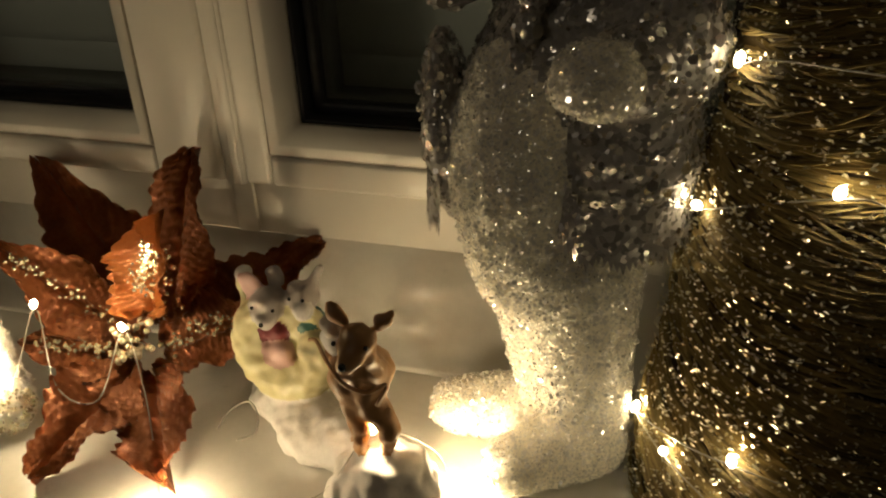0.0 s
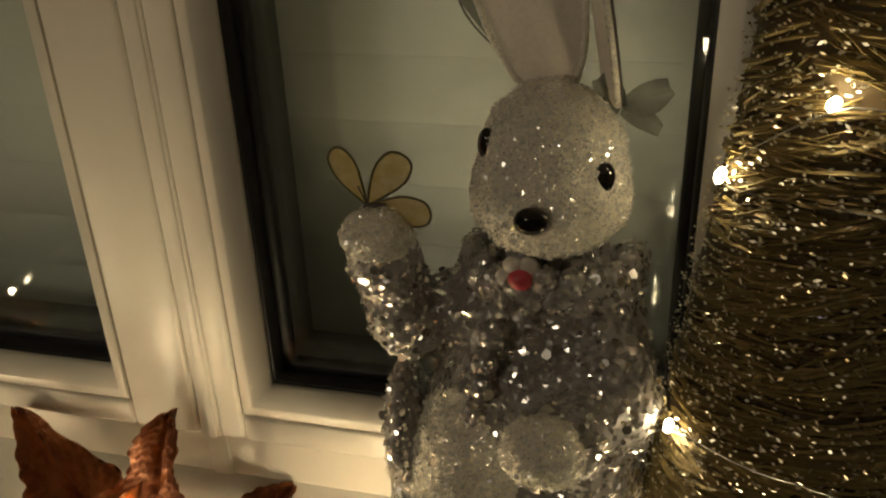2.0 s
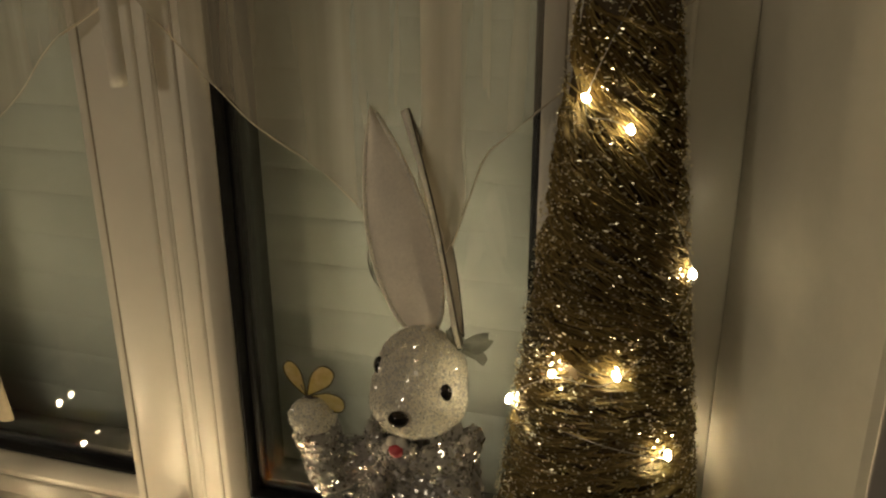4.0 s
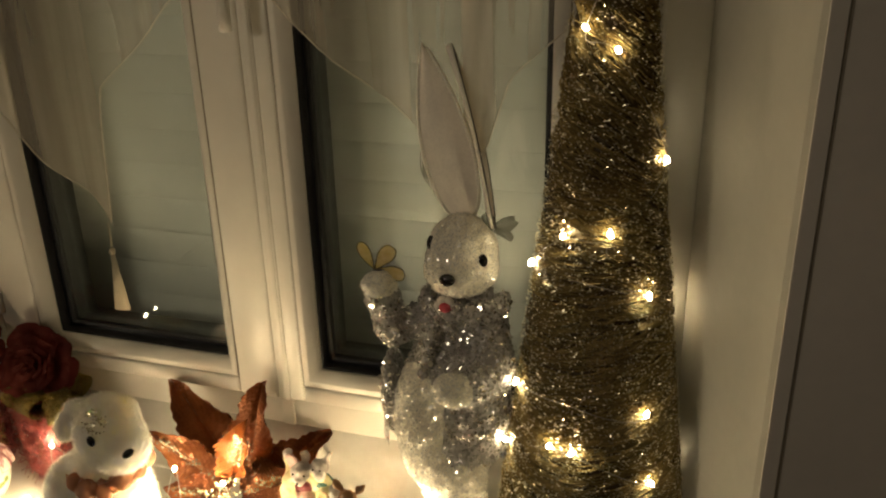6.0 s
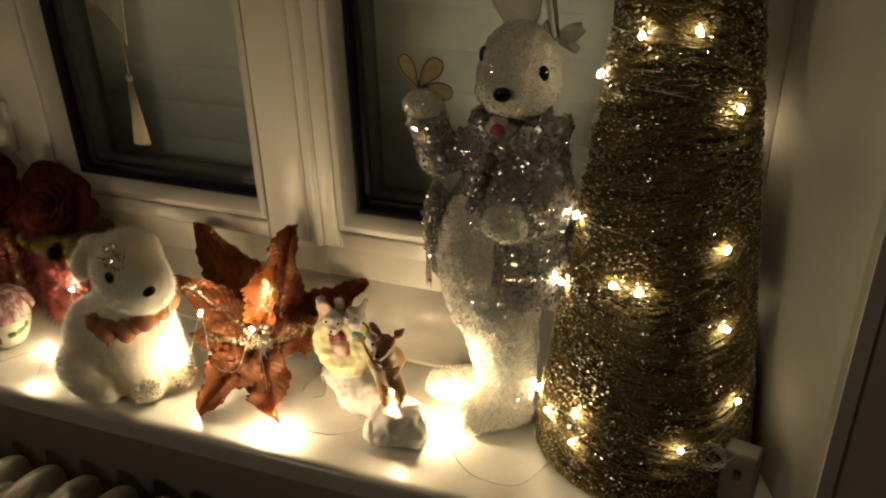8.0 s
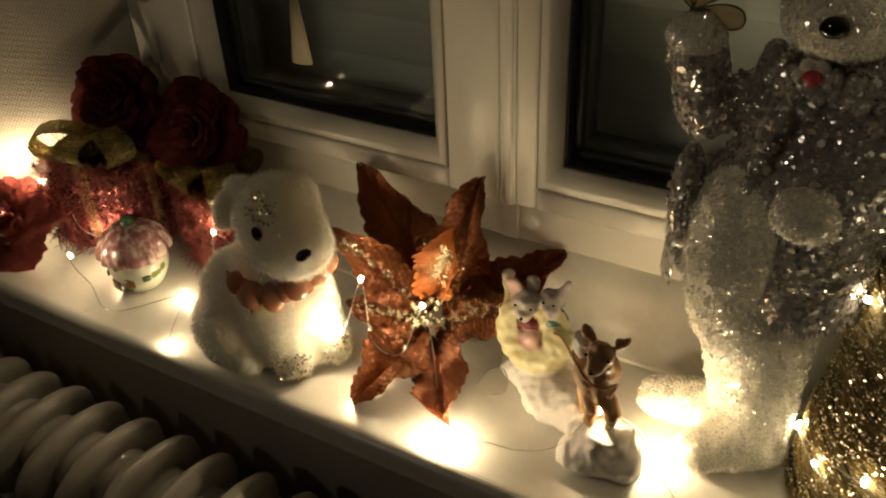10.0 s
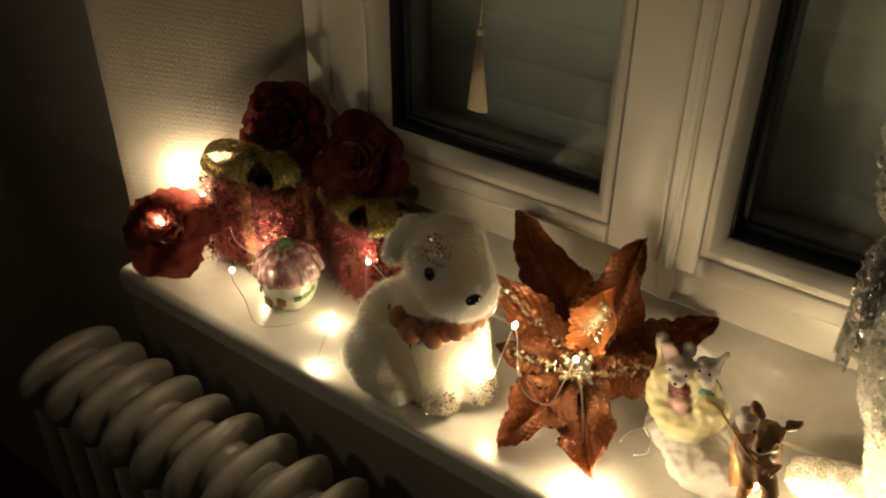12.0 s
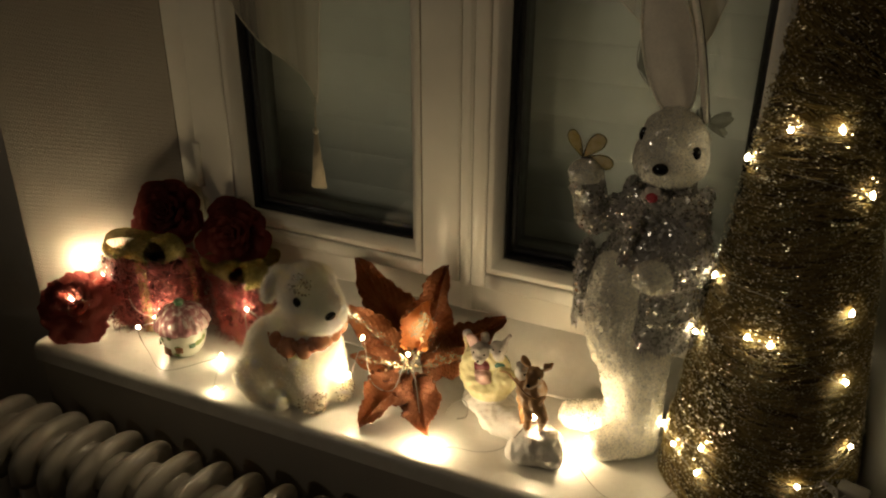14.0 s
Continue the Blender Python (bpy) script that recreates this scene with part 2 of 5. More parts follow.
def sculpt(name, prims, mats, cell, rough=0.0, grain=60.0, recolour=None):
    """One closed mesh round the soft union of the solids, coloured by the nearest of them."""
    lo = np.min([np.minimum(s[1], s[2]) - max(s[3]) if s[0] == "c" else s[1] - s[2].max() for s in prims], axis=0) - 3 * cell
    hi = np.max([np.maximum(s[1], s[2]) + max(s[3]) if s[0] == "c" else s[1] + s[2].max() for s in prims], axis=0) + 3 * cell
    n = np.ceil((hi - lo) / cell).astype(int) + 1
    g = np.stack(np.meshgrid(*[lo[i] + cell * np.arange(n[i]) for i in range(3)], indexing="ij"), -1)
    d = field(g.reshape(-1, 3), prims)[0].reshape(n)
    inside = d < 0
    idx = -np.ones(n - 1, int)
    acc = np.zeros((*(n - 1), 3))
    cnt = np.zeros(n - 1)
    base = np.stack(np.meshgrid(*[np.arange(k - 1) for k in n], indexing="ij"), -1).astype(float)
    corners = [(i, j, k) for i in (0, 1) for j in (0, 1) for k in (0, 1)]

    def at(c):
        return tuple(slice(c[a], n[a] - 1 + c[a]) for a in range(3))

    for c in corners:
        for a in range(3):
            if c[a] == 0:
                e = list(c)
                e[a] = 1
                d0, d1 = d[at(c)], d[at(e)]
                cross = (d0 < 0) != (d1 < 0)
                t = np.where(cross, d0 / np.where(d0 == d1, 1, d0 - d1), 0)
                pos = base + np.array(c)
                pos[..., a] += t
                acc += np.where(cross[..., None], pos, 0)
                cnt += cross
    act = cnt > 0
    idx[act] = np.arange(act.sum())
    verts = lo + cell * (acc[act] / cnt[act][:, None])
    quads = []
    for a in range(3):
        b, c = (a + 1) % 3, (a + 2) % 3
        s0 = [slice(1, n[i] - 1) for i in range(3)]
        s1 = [slice(1, n[i] - 1) for i in range(3)]
        s0[a], s1[a] = slice(0, n[a] - 1), slice(1, n[a])
        x0, x1 = inside[tuple(s0)], inside[tuple(s1)]
        ii = np.argwhere(x0 != x1)
        if not len(ii):
            continue
        flip = x0[tuple(ii.T)]
        ii = ii + np.array([0 if q == a else 1 for q in range(3)])
        eb, ec = np.eye(3, dtype=int)[b], np.eye(3, dtype=int)[c]
        q = np.stack([idx[tuple((ii - eb - ec).T)], idx[tuple((ii - ec).T)], idx[tuple(ii.T)], idx[tuple((ii - eb).T)]], 1)
        q[~flip] = q[~flip][:, ::-1]
        quads.append(q)
    quads = np.concatenate(quads)
    if rough:
        nrm = np.stack([field(verts + np.eye(3)[i] * 1e-4, prims)[0] - field(verts - np.eye(3)[i] * 1e-4, prims)[0] for i in range(3)], 1)
        nrm /= np.maximum(np.linalg.norm(nrm, axis=1), 1e-9)[:, None]
        verts = verts + nrm * np.array([rough * noise.noise(Vector(v) * grain) for v in verts])[:, None]
    me = bpy.data.meshes.new(name)
    me.from_pydata(verts.tolist(), [], quads.tolist())
    for m in mats:
        me.materials.append(m)
    mid = verts[quads].mean(1)
    who = field(mid, prims)[1]
    if recolour:
        who = recolour(mid, who)
    me.polygons.foreach_set("material_index", who.astype(np.int32))
    me.polygons.foreach_set("use_smooth", np.ones(len(quads), bool))
    me.update()
    return me


def join_into(me, bm_list):
    """Adds further geometry, given as (bmesh, slot), to a mesh."""
    bm = bmesh.new()
    bm.from_mesh(me)
    for extra, slot in bm_list:
        for f in extra.faces:
            f.material_index = slot
            f.smooth = True
        tmp = bpy.data.meshes.new("tmp")
        extra.to_mesh(tmp)
        extra.free()
        bm.from_mesh(tmp)
        bpy.data.meshes.remove(tmp)
    bm.to_mesh(me)
    bm.free()
    return me


def chips(me, slots, count, size, tilt, seed, lift=0.0004, sides=4, where=None):
    """Small flat flakes (sequins, glitter) scattered over the faces of some slots, as a bmesh."""
    rng = np.random.default_rng(seed)
    n = len(me.polygons)
    cen, nor = np.empty(n * 3), np.empty(n * 3)
    area, mi = np.empty(n), np.empty(n, np.int32)
    me.polygons.foreach_get("center", cen)
    me.polygons.foreach_get("normal", nor)
    me.polygons.foreach_get("area", area)
    me.polygons.foreach_get("material_index", mi)
    cen, nor = cen.reshape(-1, 3), nor.reshape(-1, 3)
    w = area * np.isin(mi, slots)
    if where is not None:
        w = w * where(cen)
    pick = rng.choice(n, count, p=w / w.sum())
    bm = bmesh.new()
    for i in pick:
        nn = nor[i] + rng.normal(0, tilt, 3)
        nn /= np.linalg.norm(nn)
        s = np.cross(nn, rng.normal(0, 1, 3))
        s /= np.linalg.norm(s)
        u = np.cross(nn, s)
        ring = me.polygons[i].vertices
        k = rng.integers(1, len(ring) - 1)
        p0, p1, p2 = (np.array(me.vertices[ring[j]].co) for j in (0, k, k + 1))
        f, g = rng.uniform(0, 1, 2)
        if f + g > 1:
            f, g = 1 - f, 1 - g
        c = p0 + f * (p1 - p0) + g * (p2 - p0) + nor[i] * (lift + size * 0.25)
        r = size * rng.uniform(0.6, 1.25)
        bm.faces.new([bm.verts.new(c + r * (math.cos(2 * math.pi * k / sides) * s + math.sin(2 * math.pi * k / sides) * u)) for k in range(sides)])
    return bm

# ---- the large structure ----
SILL = 0.893          # top of the sill
FACE = 0.524          # room face of the window frame
WL, WR = -0.830, 0.235  # the opening at the frame
CL, CR = -0.991, 0.317  # the opening at the room's wall
WY = 0.330            # room face of the wall
SF = 0.272            # front edge of the sill, proud of the wall
SL, SR = -0.967, 0.313  # ends of the sill's front part
TOP = 2.15            # head of the opening
X0, X1, Y0, H = -2.3, 1.9, -2.9, 2.45


def structure(name, bm, mat, label, category="wall", smooth=False):
    return tagged(part(name, bm, mat, None, smooth=smooth), label, category, kind="structure")


structure("floor", boxed((X0 - 0.1, Y0 - 0.1, -0.1), (X1 + 0.1, 0.9, 0.0)), FLOORM, "dark brown wooden floor of the room", "floor")
structure("ceiling", boxed((X0 - 0.1, Y0 - 0.1, H), (X1 + 0.1, 0.9, H + 0.1)), CEIL, "plain off-white painted ceiling", "ceiling")
structure("wall_south", boxed((X0 - 0.1, Y0 - 0.12, 0), (X1 + 0.1, Y0, H)), WALL, "plain pale textured wall behind the room")
structure("wall_west", boxed((X0 - 0.12, Y0, 0), (X0, 0.9, H)), WALL, "plain pale textured side wall")
structure("wall_east", boxed((X1, Y0, 0), (X1 + 0.12, 0.9, H)), WALL, "plain pale textured side wall")
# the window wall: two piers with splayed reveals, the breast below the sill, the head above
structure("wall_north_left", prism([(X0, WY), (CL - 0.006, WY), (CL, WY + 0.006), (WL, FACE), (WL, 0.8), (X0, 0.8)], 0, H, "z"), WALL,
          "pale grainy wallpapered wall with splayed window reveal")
# room-facing side of the same wall, coloured paler in place of more lamp light
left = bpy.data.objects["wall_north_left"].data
left.materials.append(ROOM_LIT)
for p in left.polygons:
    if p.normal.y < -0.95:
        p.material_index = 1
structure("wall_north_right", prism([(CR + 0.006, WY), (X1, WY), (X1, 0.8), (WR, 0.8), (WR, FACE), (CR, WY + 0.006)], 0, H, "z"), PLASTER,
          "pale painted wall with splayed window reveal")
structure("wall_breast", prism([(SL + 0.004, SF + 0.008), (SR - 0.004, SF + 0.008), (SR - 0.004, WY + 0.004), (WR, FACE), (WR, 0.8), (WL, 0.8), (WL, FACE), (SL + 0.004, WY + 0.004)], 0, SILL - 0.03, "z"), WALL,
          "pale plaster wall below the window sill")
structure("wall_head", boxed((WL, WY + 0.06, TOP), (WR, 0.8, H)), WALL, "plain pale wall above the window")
# the same light-lifted colour on the right pier's room-facing side
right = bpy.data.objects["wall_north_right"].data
right.materials.append(ROOM_LIT)
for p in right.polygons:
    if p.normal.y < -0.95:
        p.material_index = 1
# a narrow trim along the right corner, with a dark joint beside it
structure("trim", boxed((CR + 0.005, WY - 0.003, 0), (CR + 0.0195, WY + 0.001, H), 0.001), ROOM_LIT, "narrow grey corner trim on the wall", "trim")
structure("trim_joint", boxed((CR + 0.0196, WY - 0.0008, 0), (CR + 0.0222, WY + 0.001, H)), STRIP, "thin dark joint beside the corner trim", "trim")

# the sill: a stone slab with a rounded nose
bm = prism([(SL, SF), (SR, SF), (SR, WY + 0.002), (CR - 0.004, WY + 0.006), (WR - 0.003, FACE + 0.01), (WL + 0.003, FACE + 0.01), (CL + 0.004, WY + 0.006), (SL, WY + 0.002)], SILL - 0.03, SILL, "z")
bmesh.ops.bevel(bm, geom=[e for e in bm.edges if all(v.co.z > SILL - 0.001 and v.co.y < SF + 0.001 for v in e.verts)], offset=0.012, segments=6, profile=0.5, affect="EDGES")
bmesh.ops.triangulate(bm, faces=[f for f in bm.faces if len(f.verts) > 4])
structure("window_sill", bm, STONE, "smooth cream stone window sill with rounded front edge", "window sill")
# the smooth upstand between sill and frame, hollowed where it meets the sill
cove = [(FACE + 0.014, SILL + 0.001), (FACE - 0.036, SILL + 0.001)]
cove += [(FACE - 0.036 + 0.034 * math.sin(a), SILL + 0.036 - 0.034 * math.cos(a)) for a in [radians(q) for q in range(10, 91, 16)]]
cove += [(FACE + 0.002, 0.988), (FACE + 0.014, 0.988)]
structure("upstand", prism(cove, WL, WR, "x"), STONE, "smooth cream upstand between sill and window frame", "window sill", True)

# ---- the window ----
OUTER = plain("outer_plastic", (0.10, 0.10, 0.09), 0.5, grain=0.1, scale=60)
window = holder("window_1", "white plastic double casement window with dark panes at night", "window", kind="structure")
FT = 0.989
MID = -0.303
b = bmesh.new()
box(b, (WL, FACE, FT), (WR, 0.594, 1.036), 0.002)
part("frame_rail", b, PVC, window)
part("frame_rail", boxed((WL, FACE, TOP - 0.05), (WR, 0.594, TOP), 0.002), PVC, window)
part("frame_post", boxed((WL, FACE + 0.001, 1.037), (WL + 0.05, 0.594, TOP - 0.051), 0.002), PVC, window)
part("frame_post", boxed((WR - 0.05, FACE + 0.001, 1.037), (WR, 0.594, TOP - 0.051), 0.002), PVC, window)


def bead_profile(lo, hi, z0, z1, y0, y1, w, inner, deep=0.017):
    """A rectangular picture-frame moulding with slanted inner face, mitred."""
    bm = bmesh.new()
    o = [(lo, z0), (hi, z0), (hi, z1), (lo, z1)]
    i = [(lo + w, z0 + w), (hi - w, z0 + w), (hi - w, z1 - w), (lo + w, z1 - w)]
    m = [(lo + inner, z0 + inner), (hi - inner, z0 + inner), (hi - inner, z1 - inner), (lo + inner, z1 - inner)]
    ring = lambda pts, y: [bm.verts.new((x, y, z)) for x, z in pts]
    a, b, c, d, e = ring(o, y1), ring(o, y0), ring(m, y0), ring(i, y0 + deep), ring(i, y1)
    for p, q in ((a, b), (b, c), (c, d), (d, e), (e, a)):
        for k in range(4):
            bm.faces.new((p[k], p[(k + 1) % 4], q[(k + 1) % 4], q[k]))
    bmesh.ops.recalc_face_normals(bm, faces=bm.faces)
    bmesh.ops.bevel(bm, geom=[e for e in bm.edges if abs(e.verts[0].co.y - y0) < 1e-5 and abs(e.verts[1].co.y - y0) < 1e-5], offset=0.0012, segments=2, profile=0.5, affect="EDGES")
    return bm


def sash(lo, hi, plo, phi):
    """One casement: stiles and rails, the slanted glazing bead, its groove, the black gasket, the pane."""
    z0, z1 = 1.038, TOP - 0.052
    pz0, pz1 = 1.085, TOP - 0.105
    s = part("sash", boxed((lo, FACE - 0.012, z0), (plo - 0.0215, 0.589, z1), 0.004), PVC, window)
    g = 0.0215
    part("stile", boxed((phi + g, FACE - 0.012, z0), (hi, 0.589, z1), 0.004), PVC, s)
    part("bottom_rail", boxed((plo - g, FACE - 0.0121, z0), (phi + g, 0.589, pz0 - g), 0.004), PVC, s)
    part("top_rail", boxed((plo - g, FACE - 0.0121, pz1 + g), (phi + g, 0.589, z1), 0.004), PVC, s)
    part("groove", bead_profile(plo - g, phi + g, pz0 - g, pz1 + g, FACE - 0.0105, 0.569, 0.006, 0.003), STRIP, s, "thin dark joint line")
    part("glazing_bead", bead_profile(plo - g + 0.0016, phi + g - 0.0016, pz0 - g + 0.0016, pz1 + g - 0.0016, FACE - 0.0115, 0.543, g - 0.0016, 0.0085, 0.014), PVC, s)
    part("gasket", bead_profile(plo - 0.001, phi + 0.001, pz0 - 0.001, pz1 + 0.001, 0.533, 0.561, 0.0048, 0.004), RUBBER, s, "black rubber gasket")
    pane = part("pane", boxed((plo + 0.002, 0.546, pz0 + 0.002), (phi - 0.002, 0.550, pz1 - 0.002)), GLASS, s, "clear glass pane", smooth=False)
    pane.visible_shadow = False
    rear = part("pane", boxed((plo + 0.003, 0.5625, pz0 + 0.003), (phi - 0.003, 0.5665, pz1 - 0.003)), GLASS, s, "clear glass pane", smooth=False)
    rear.visible_shadow = False
    part("spacer", bead_profile(plo + 0.003, phi - 0.003, pz0 + 0.003, pz1 - 0.003, 0.551, 0.562, 0.008, 0.007, 0.002), RUBBER, s, "black spacer between the panes")
    part("outer_frame", bead_profile(plo - 0.02, phi + 0.02, pz0 - 0.02, pz1 + 0.02, 0.569, 0.614, 0.0245, 0.0235), OUTER, s, "grey outer frame edge")
    return s


sash(WL + 0.046, MID - 0.0095, -0.6925, -0.3945)
sash(MID + 0.0095, WR - 0.046, -0.249, 0.070)
part("cover_strip", boxed((MID - 0.0092, FACE - 0.0105, 1.0365), (MID + 0.0092, 0.589, TOP - 0.055), 0.0025), PVC, window)
part("cover_foot", boxed((MID - 0.0092, FACE - 0.0035, 0.990), (MID + 0.0092, FACE + 0.002, 1.036), 0.0012), PVC, window)
part("cover_bead", boxed((MID - 0.002, FACE - 0.0120, 1.0365), (MID + 0.006, FACE - 0.0100, TOP - 0.055), 0.0014), PVC, window)
h = bmesh.new()
bmesh.ops.create_cone(h, cap_ends=True, segments=14, radius1=0.0065, radius2=0.0065, depth=0.075, matrix=Matrix.Translation((WL + 0.050, FACE - 0.014, 1.155)))
bmesh.ops.bevel(h, geom=[e for e in h.edges if len(e.link_faces) == 2 and e.calc_face_angle(0) > 1.0], offset=0.0015, segments=2, profile=0.5, affect="EDGES")
part("hinge", h, PVC, window, "slim white hinge sleeve")

# the closed roller shutter outside
shutter = holder("roller_shutter", "closed grey-green roller shutter with horizontal slats outside the window", "roller shutter", kind="structure")
slat = []
for q in range(9):
    a = q / 8
    slat.append((0.671 - 0.0022 * math.sin(math.pi * a) ** 0.5, a * 0.0562))
slat = slat + [(0.683, 0.0562), (0.683, 0.0)]
me = mesh_of("slat", prism(slat, WL - 0.02, WR + 0.02, "x"), SHUTTER, False)
for q in range(22):
    share("slat", me, Matrix.Translation((0, 0, 0.985 + 0.0565 * q)), shutter)
part("guide", boxed((WL - 0.01, 0.629, 0.95), (WL + 0.035, 0.669, TOP + 0.1), 0.002), SHUTTER, shutter)
part("guide", boxed((WR - 0.035, 0.629, 0.95), (WR + 0.01, 0.669, TOP + 0.1), 0.002), SHUTTER, shutter)
structure("outer_sill", boxed((WL, 0.595, 0.93), (WR, 0.769, 0.975), 0.002), SHUTTER, "grey outer sill below the shutter", "window sill")

# ---- the radiator below the sill ----
radiator = holder("radiator", "cream enamelled column radiator below the window sill", "radiator", at=(0, 0, 0))


def section():
    """The rounded head of one section."""
    bm = bmesh.new()
    pts = []
    y0, y1, z1 = 0.104, 0.256, 0.826
    for q in range(25):
        a = math.pi * q / 24
        pts.append(((y0 + y1) / 2 - (y1 - y0) / 2 * math.cos(a), z1 - 0.045 + 0.045 * math.sin(a) ** 0.75))
    top = pts + [(y1, z1 - 0.062), (y1 - 0.02, z1 - 0.08), (y0 + 0.02, z1 - 0.08), (y0, z1 - 0.062)]
    s = prism(top, -0.0135, 0.0135, "x")
    bmesh.ops.bevel(s, geom=[e for e in s.edges if abs(e.verts[0].co.x - e.verts[1].co.x) < 1e-6], offset=0.0118, segments=4, profile=0.5, affect="EDGES")
    mid = (y0 + y1) / 2
    for v in s.verts:
        v.co.x *= 1.0 - 0.38 * (abs(v.co.y - mid) / (mid - y0)) ** 2.5
    return mesh_of("section", s, RAD)


def rod(radius, depth, m):
    bm = bmesh.new()
    bmesh.ops.create_cone(bm, cap_ends=True, segments=14, radius1=radius, radius2=radius, depth=depth, matrix=m)
    return bm


sec = section()
column = mesh_of("column", rod(0.015, 0.62, Matrix.Translation((0, 0, 0.44)) @ Matrix.Diagonal((0.9, 1.1, 1, 1))), RAD)
base = mesh_of("base", boxed((-0.019, 0.104, 0.10), (0.019, 0.256, 0.16), 0.012, 3), RAD)
hub = mesh_of("hub", rod(0.026, 0.0582, Matrix.Diagonal((1, 1.5, 1, 1)) @ pose(0, 0, 0, 0, 90, 0)), RAD)
for q in range(20):
    one = share("section", sec, Matrix.Translation((-0.9755 + 0.0575 * q, 0, 0)), radiator)
    for y in (0.130, 0.180, 0.230):
        share("column", column, Matrix.Translation((0, y, 0)), one)
    share("base", base, Matrix(), one)
    share("hub", hub, Matrix.Translation((0, 0.180, 0.782)), one)
foot = mesh_of("foot", boxed((-0.02, 0.12, 0.0), (0.02, 0.24, 0.101), 0.006), RAD)
share("foot", foot, Matrix.Translation((-0.9755 + 0.0575, 0, 0)), radiator)
share("foot", foot, Matrix.Translation((-0.9755 + 0.0575 * 18, 0, 0)), radiator)

# ---- materials of the things ----
WHITE_GLIT = glitter("white_glitter", (0.88, 0.84, 0.71), (0.93, 0.90, 0.81), 0.0012, 0.8, 0.3, 0.6, 0.0, 0.2)
SEQUIN_CLOTH = glitter("silver_sequin_cloth", (0.37, 0.355, 0.34), (0.66, 0.64, 0.61), 0.0030, 0.8, 0.32, 0.34, 0.15, 0.7)
SEQUIN = plain("silver_sequin", (0.96, 0.94, 0.90), 0.22, 0.95, grain=0.05)
CHIP = plain("clear_glitter", (0.98, 0.96, 0.90), 0.14, 0.0, grain=0.03, IOR=4.0)
FLASH = plain("silver_glitter", (1.0, 0.98, 0.93), 0.13, 0.6, grain=0.02)
BLACK_BEAD = plain("black_bead", (0.006, 0.006, 0.006), 0.06, Coat_Weight=0.6)
FELT = plain("beige_felt", (0.90, 0.83, 0.73), 0.95, grain=0.12, scale=350, bump=0.4)
PINK = plain("pink_bead", (0.55, 0.06, 0.08), 0.4, grain=0.15, scale=300)
WHITE_FELT = plain("white_felt", (0.72, 0.68, 0.62), 0.95, grain=0.08, scale=500, bump=0.4)
DARK_RIM = plain("dark_cord", (0.10, 0.085, 0.07), 0.8, grain=0.3, scale=400)
PLUSH = plain("white_plush", (0.86, 0.83, 0.76), 1.0, grain=0.03, scale=600, bump=0.15, Sheen_Weight=0.4, Subsurface_Weight=0.7, Subsurface_Radius=(0.03, 0.026, 0.018))
GOLD_CHIP = plain("gold_glitter", (0.86, 0.77, 0.55), 0.24, 0.7, grain=0.1)
GOLD = glitter("gold_ribbon", (0.29, 0.23, 0.065), (0.86, 0.73, 0.36), 0.0015, 0.9, 0.38, 0.42, 0.2, 0.75)
RED_GLIT = glitter("red_glitter", (0.050, 0.010, 0.012), (0.16, 0.030, 0.034), 0.0011, 0.9, 0.25, 0.7, 0.0, 0.3)
RESIN_WHITE = plain("snow_resin", (0.66, 0.63, 0.60), 0.7, grain=0.12, scale=300, bump=0.3)
RESIN_MOON = plain("yellow_resin", (0.58, 0.53, 0.30), 0.35, grain=0.15, scale=120, Subsurface_Weight=0.15, Subsurface_Radius=(0.01, 0.008, 0.004))
RESIN_BROWN = plain("brown_resin", (0.36, 0.19, 0.075), 0.48, grain=0.3, scale=110)
RESIN_DARK = plain("dark_brown_resin", (0.05, 0.03, 0.02), 0.4, grain=0.2, scale=150)
RESIN_GREY = plain("grey_resin", (0.42, 0.38, 0.35), 0.45, grain=0.15, scale=200)
RESIN_PINK = plain("pink_resin", (0.55, 0.36, 0.32), 0.45, grain=0.1, scale=200)
RESIN_RED = plain("red_resin", (0.16, 0.025, 0.03), 0.4, grain=0.15, scale=200)
RESIN_TEAL = plain("green_resin", (0.05, 0.14, 0.11), 0.4, grain=0.15, scale=200)
CLEAR_WIRE = plain("silver_wire", (0.45, 0.43, 0.39), 0.3, 0.7, grain=0.1)
OLIVE = plain("olive_cord", (0.13, 0.105, 0.035), 0.6, grain=0.2, scale=400)
ORGANZA = plain("grey_organza", (0.15, 0.155, 0.12), 0.7, grain=0.15, scale=300, Alpha=0.75)


def petal_material(name, lo, hi, rough, metal, thin, rib):
    m = Mat(name).put(Roughness=rough, Metallic=metal)
    a, b = m.noise(25, 5), m.noise(260, 4, 0.6)
    m.colour(m.mix(0.35, m.ramp(a, [(0.3, lo), (0.7, hi)]), m.ramp(b, [(0.35, lo), (0.65, hi)])))
    m.rough(b, rough - 0.08, rough + 0.1)
    m.bump(b, 0.25, 0.0008)
    if thin:
        tr = m.node("ShaderNodeBsdfTranslucent", Color=(*hi, 1))
        mx = m.node("ShaderNodeMixShader", Fac=thin)
        out = m.t.nodes["Material Output"]
        m.link(m.b.outputs[0], mx.inputs[1])
        m.link(tr.outputs[0], mx.inputs[2])
        m.link(mx.outputs[0], out.inputs[0])
    return m.m


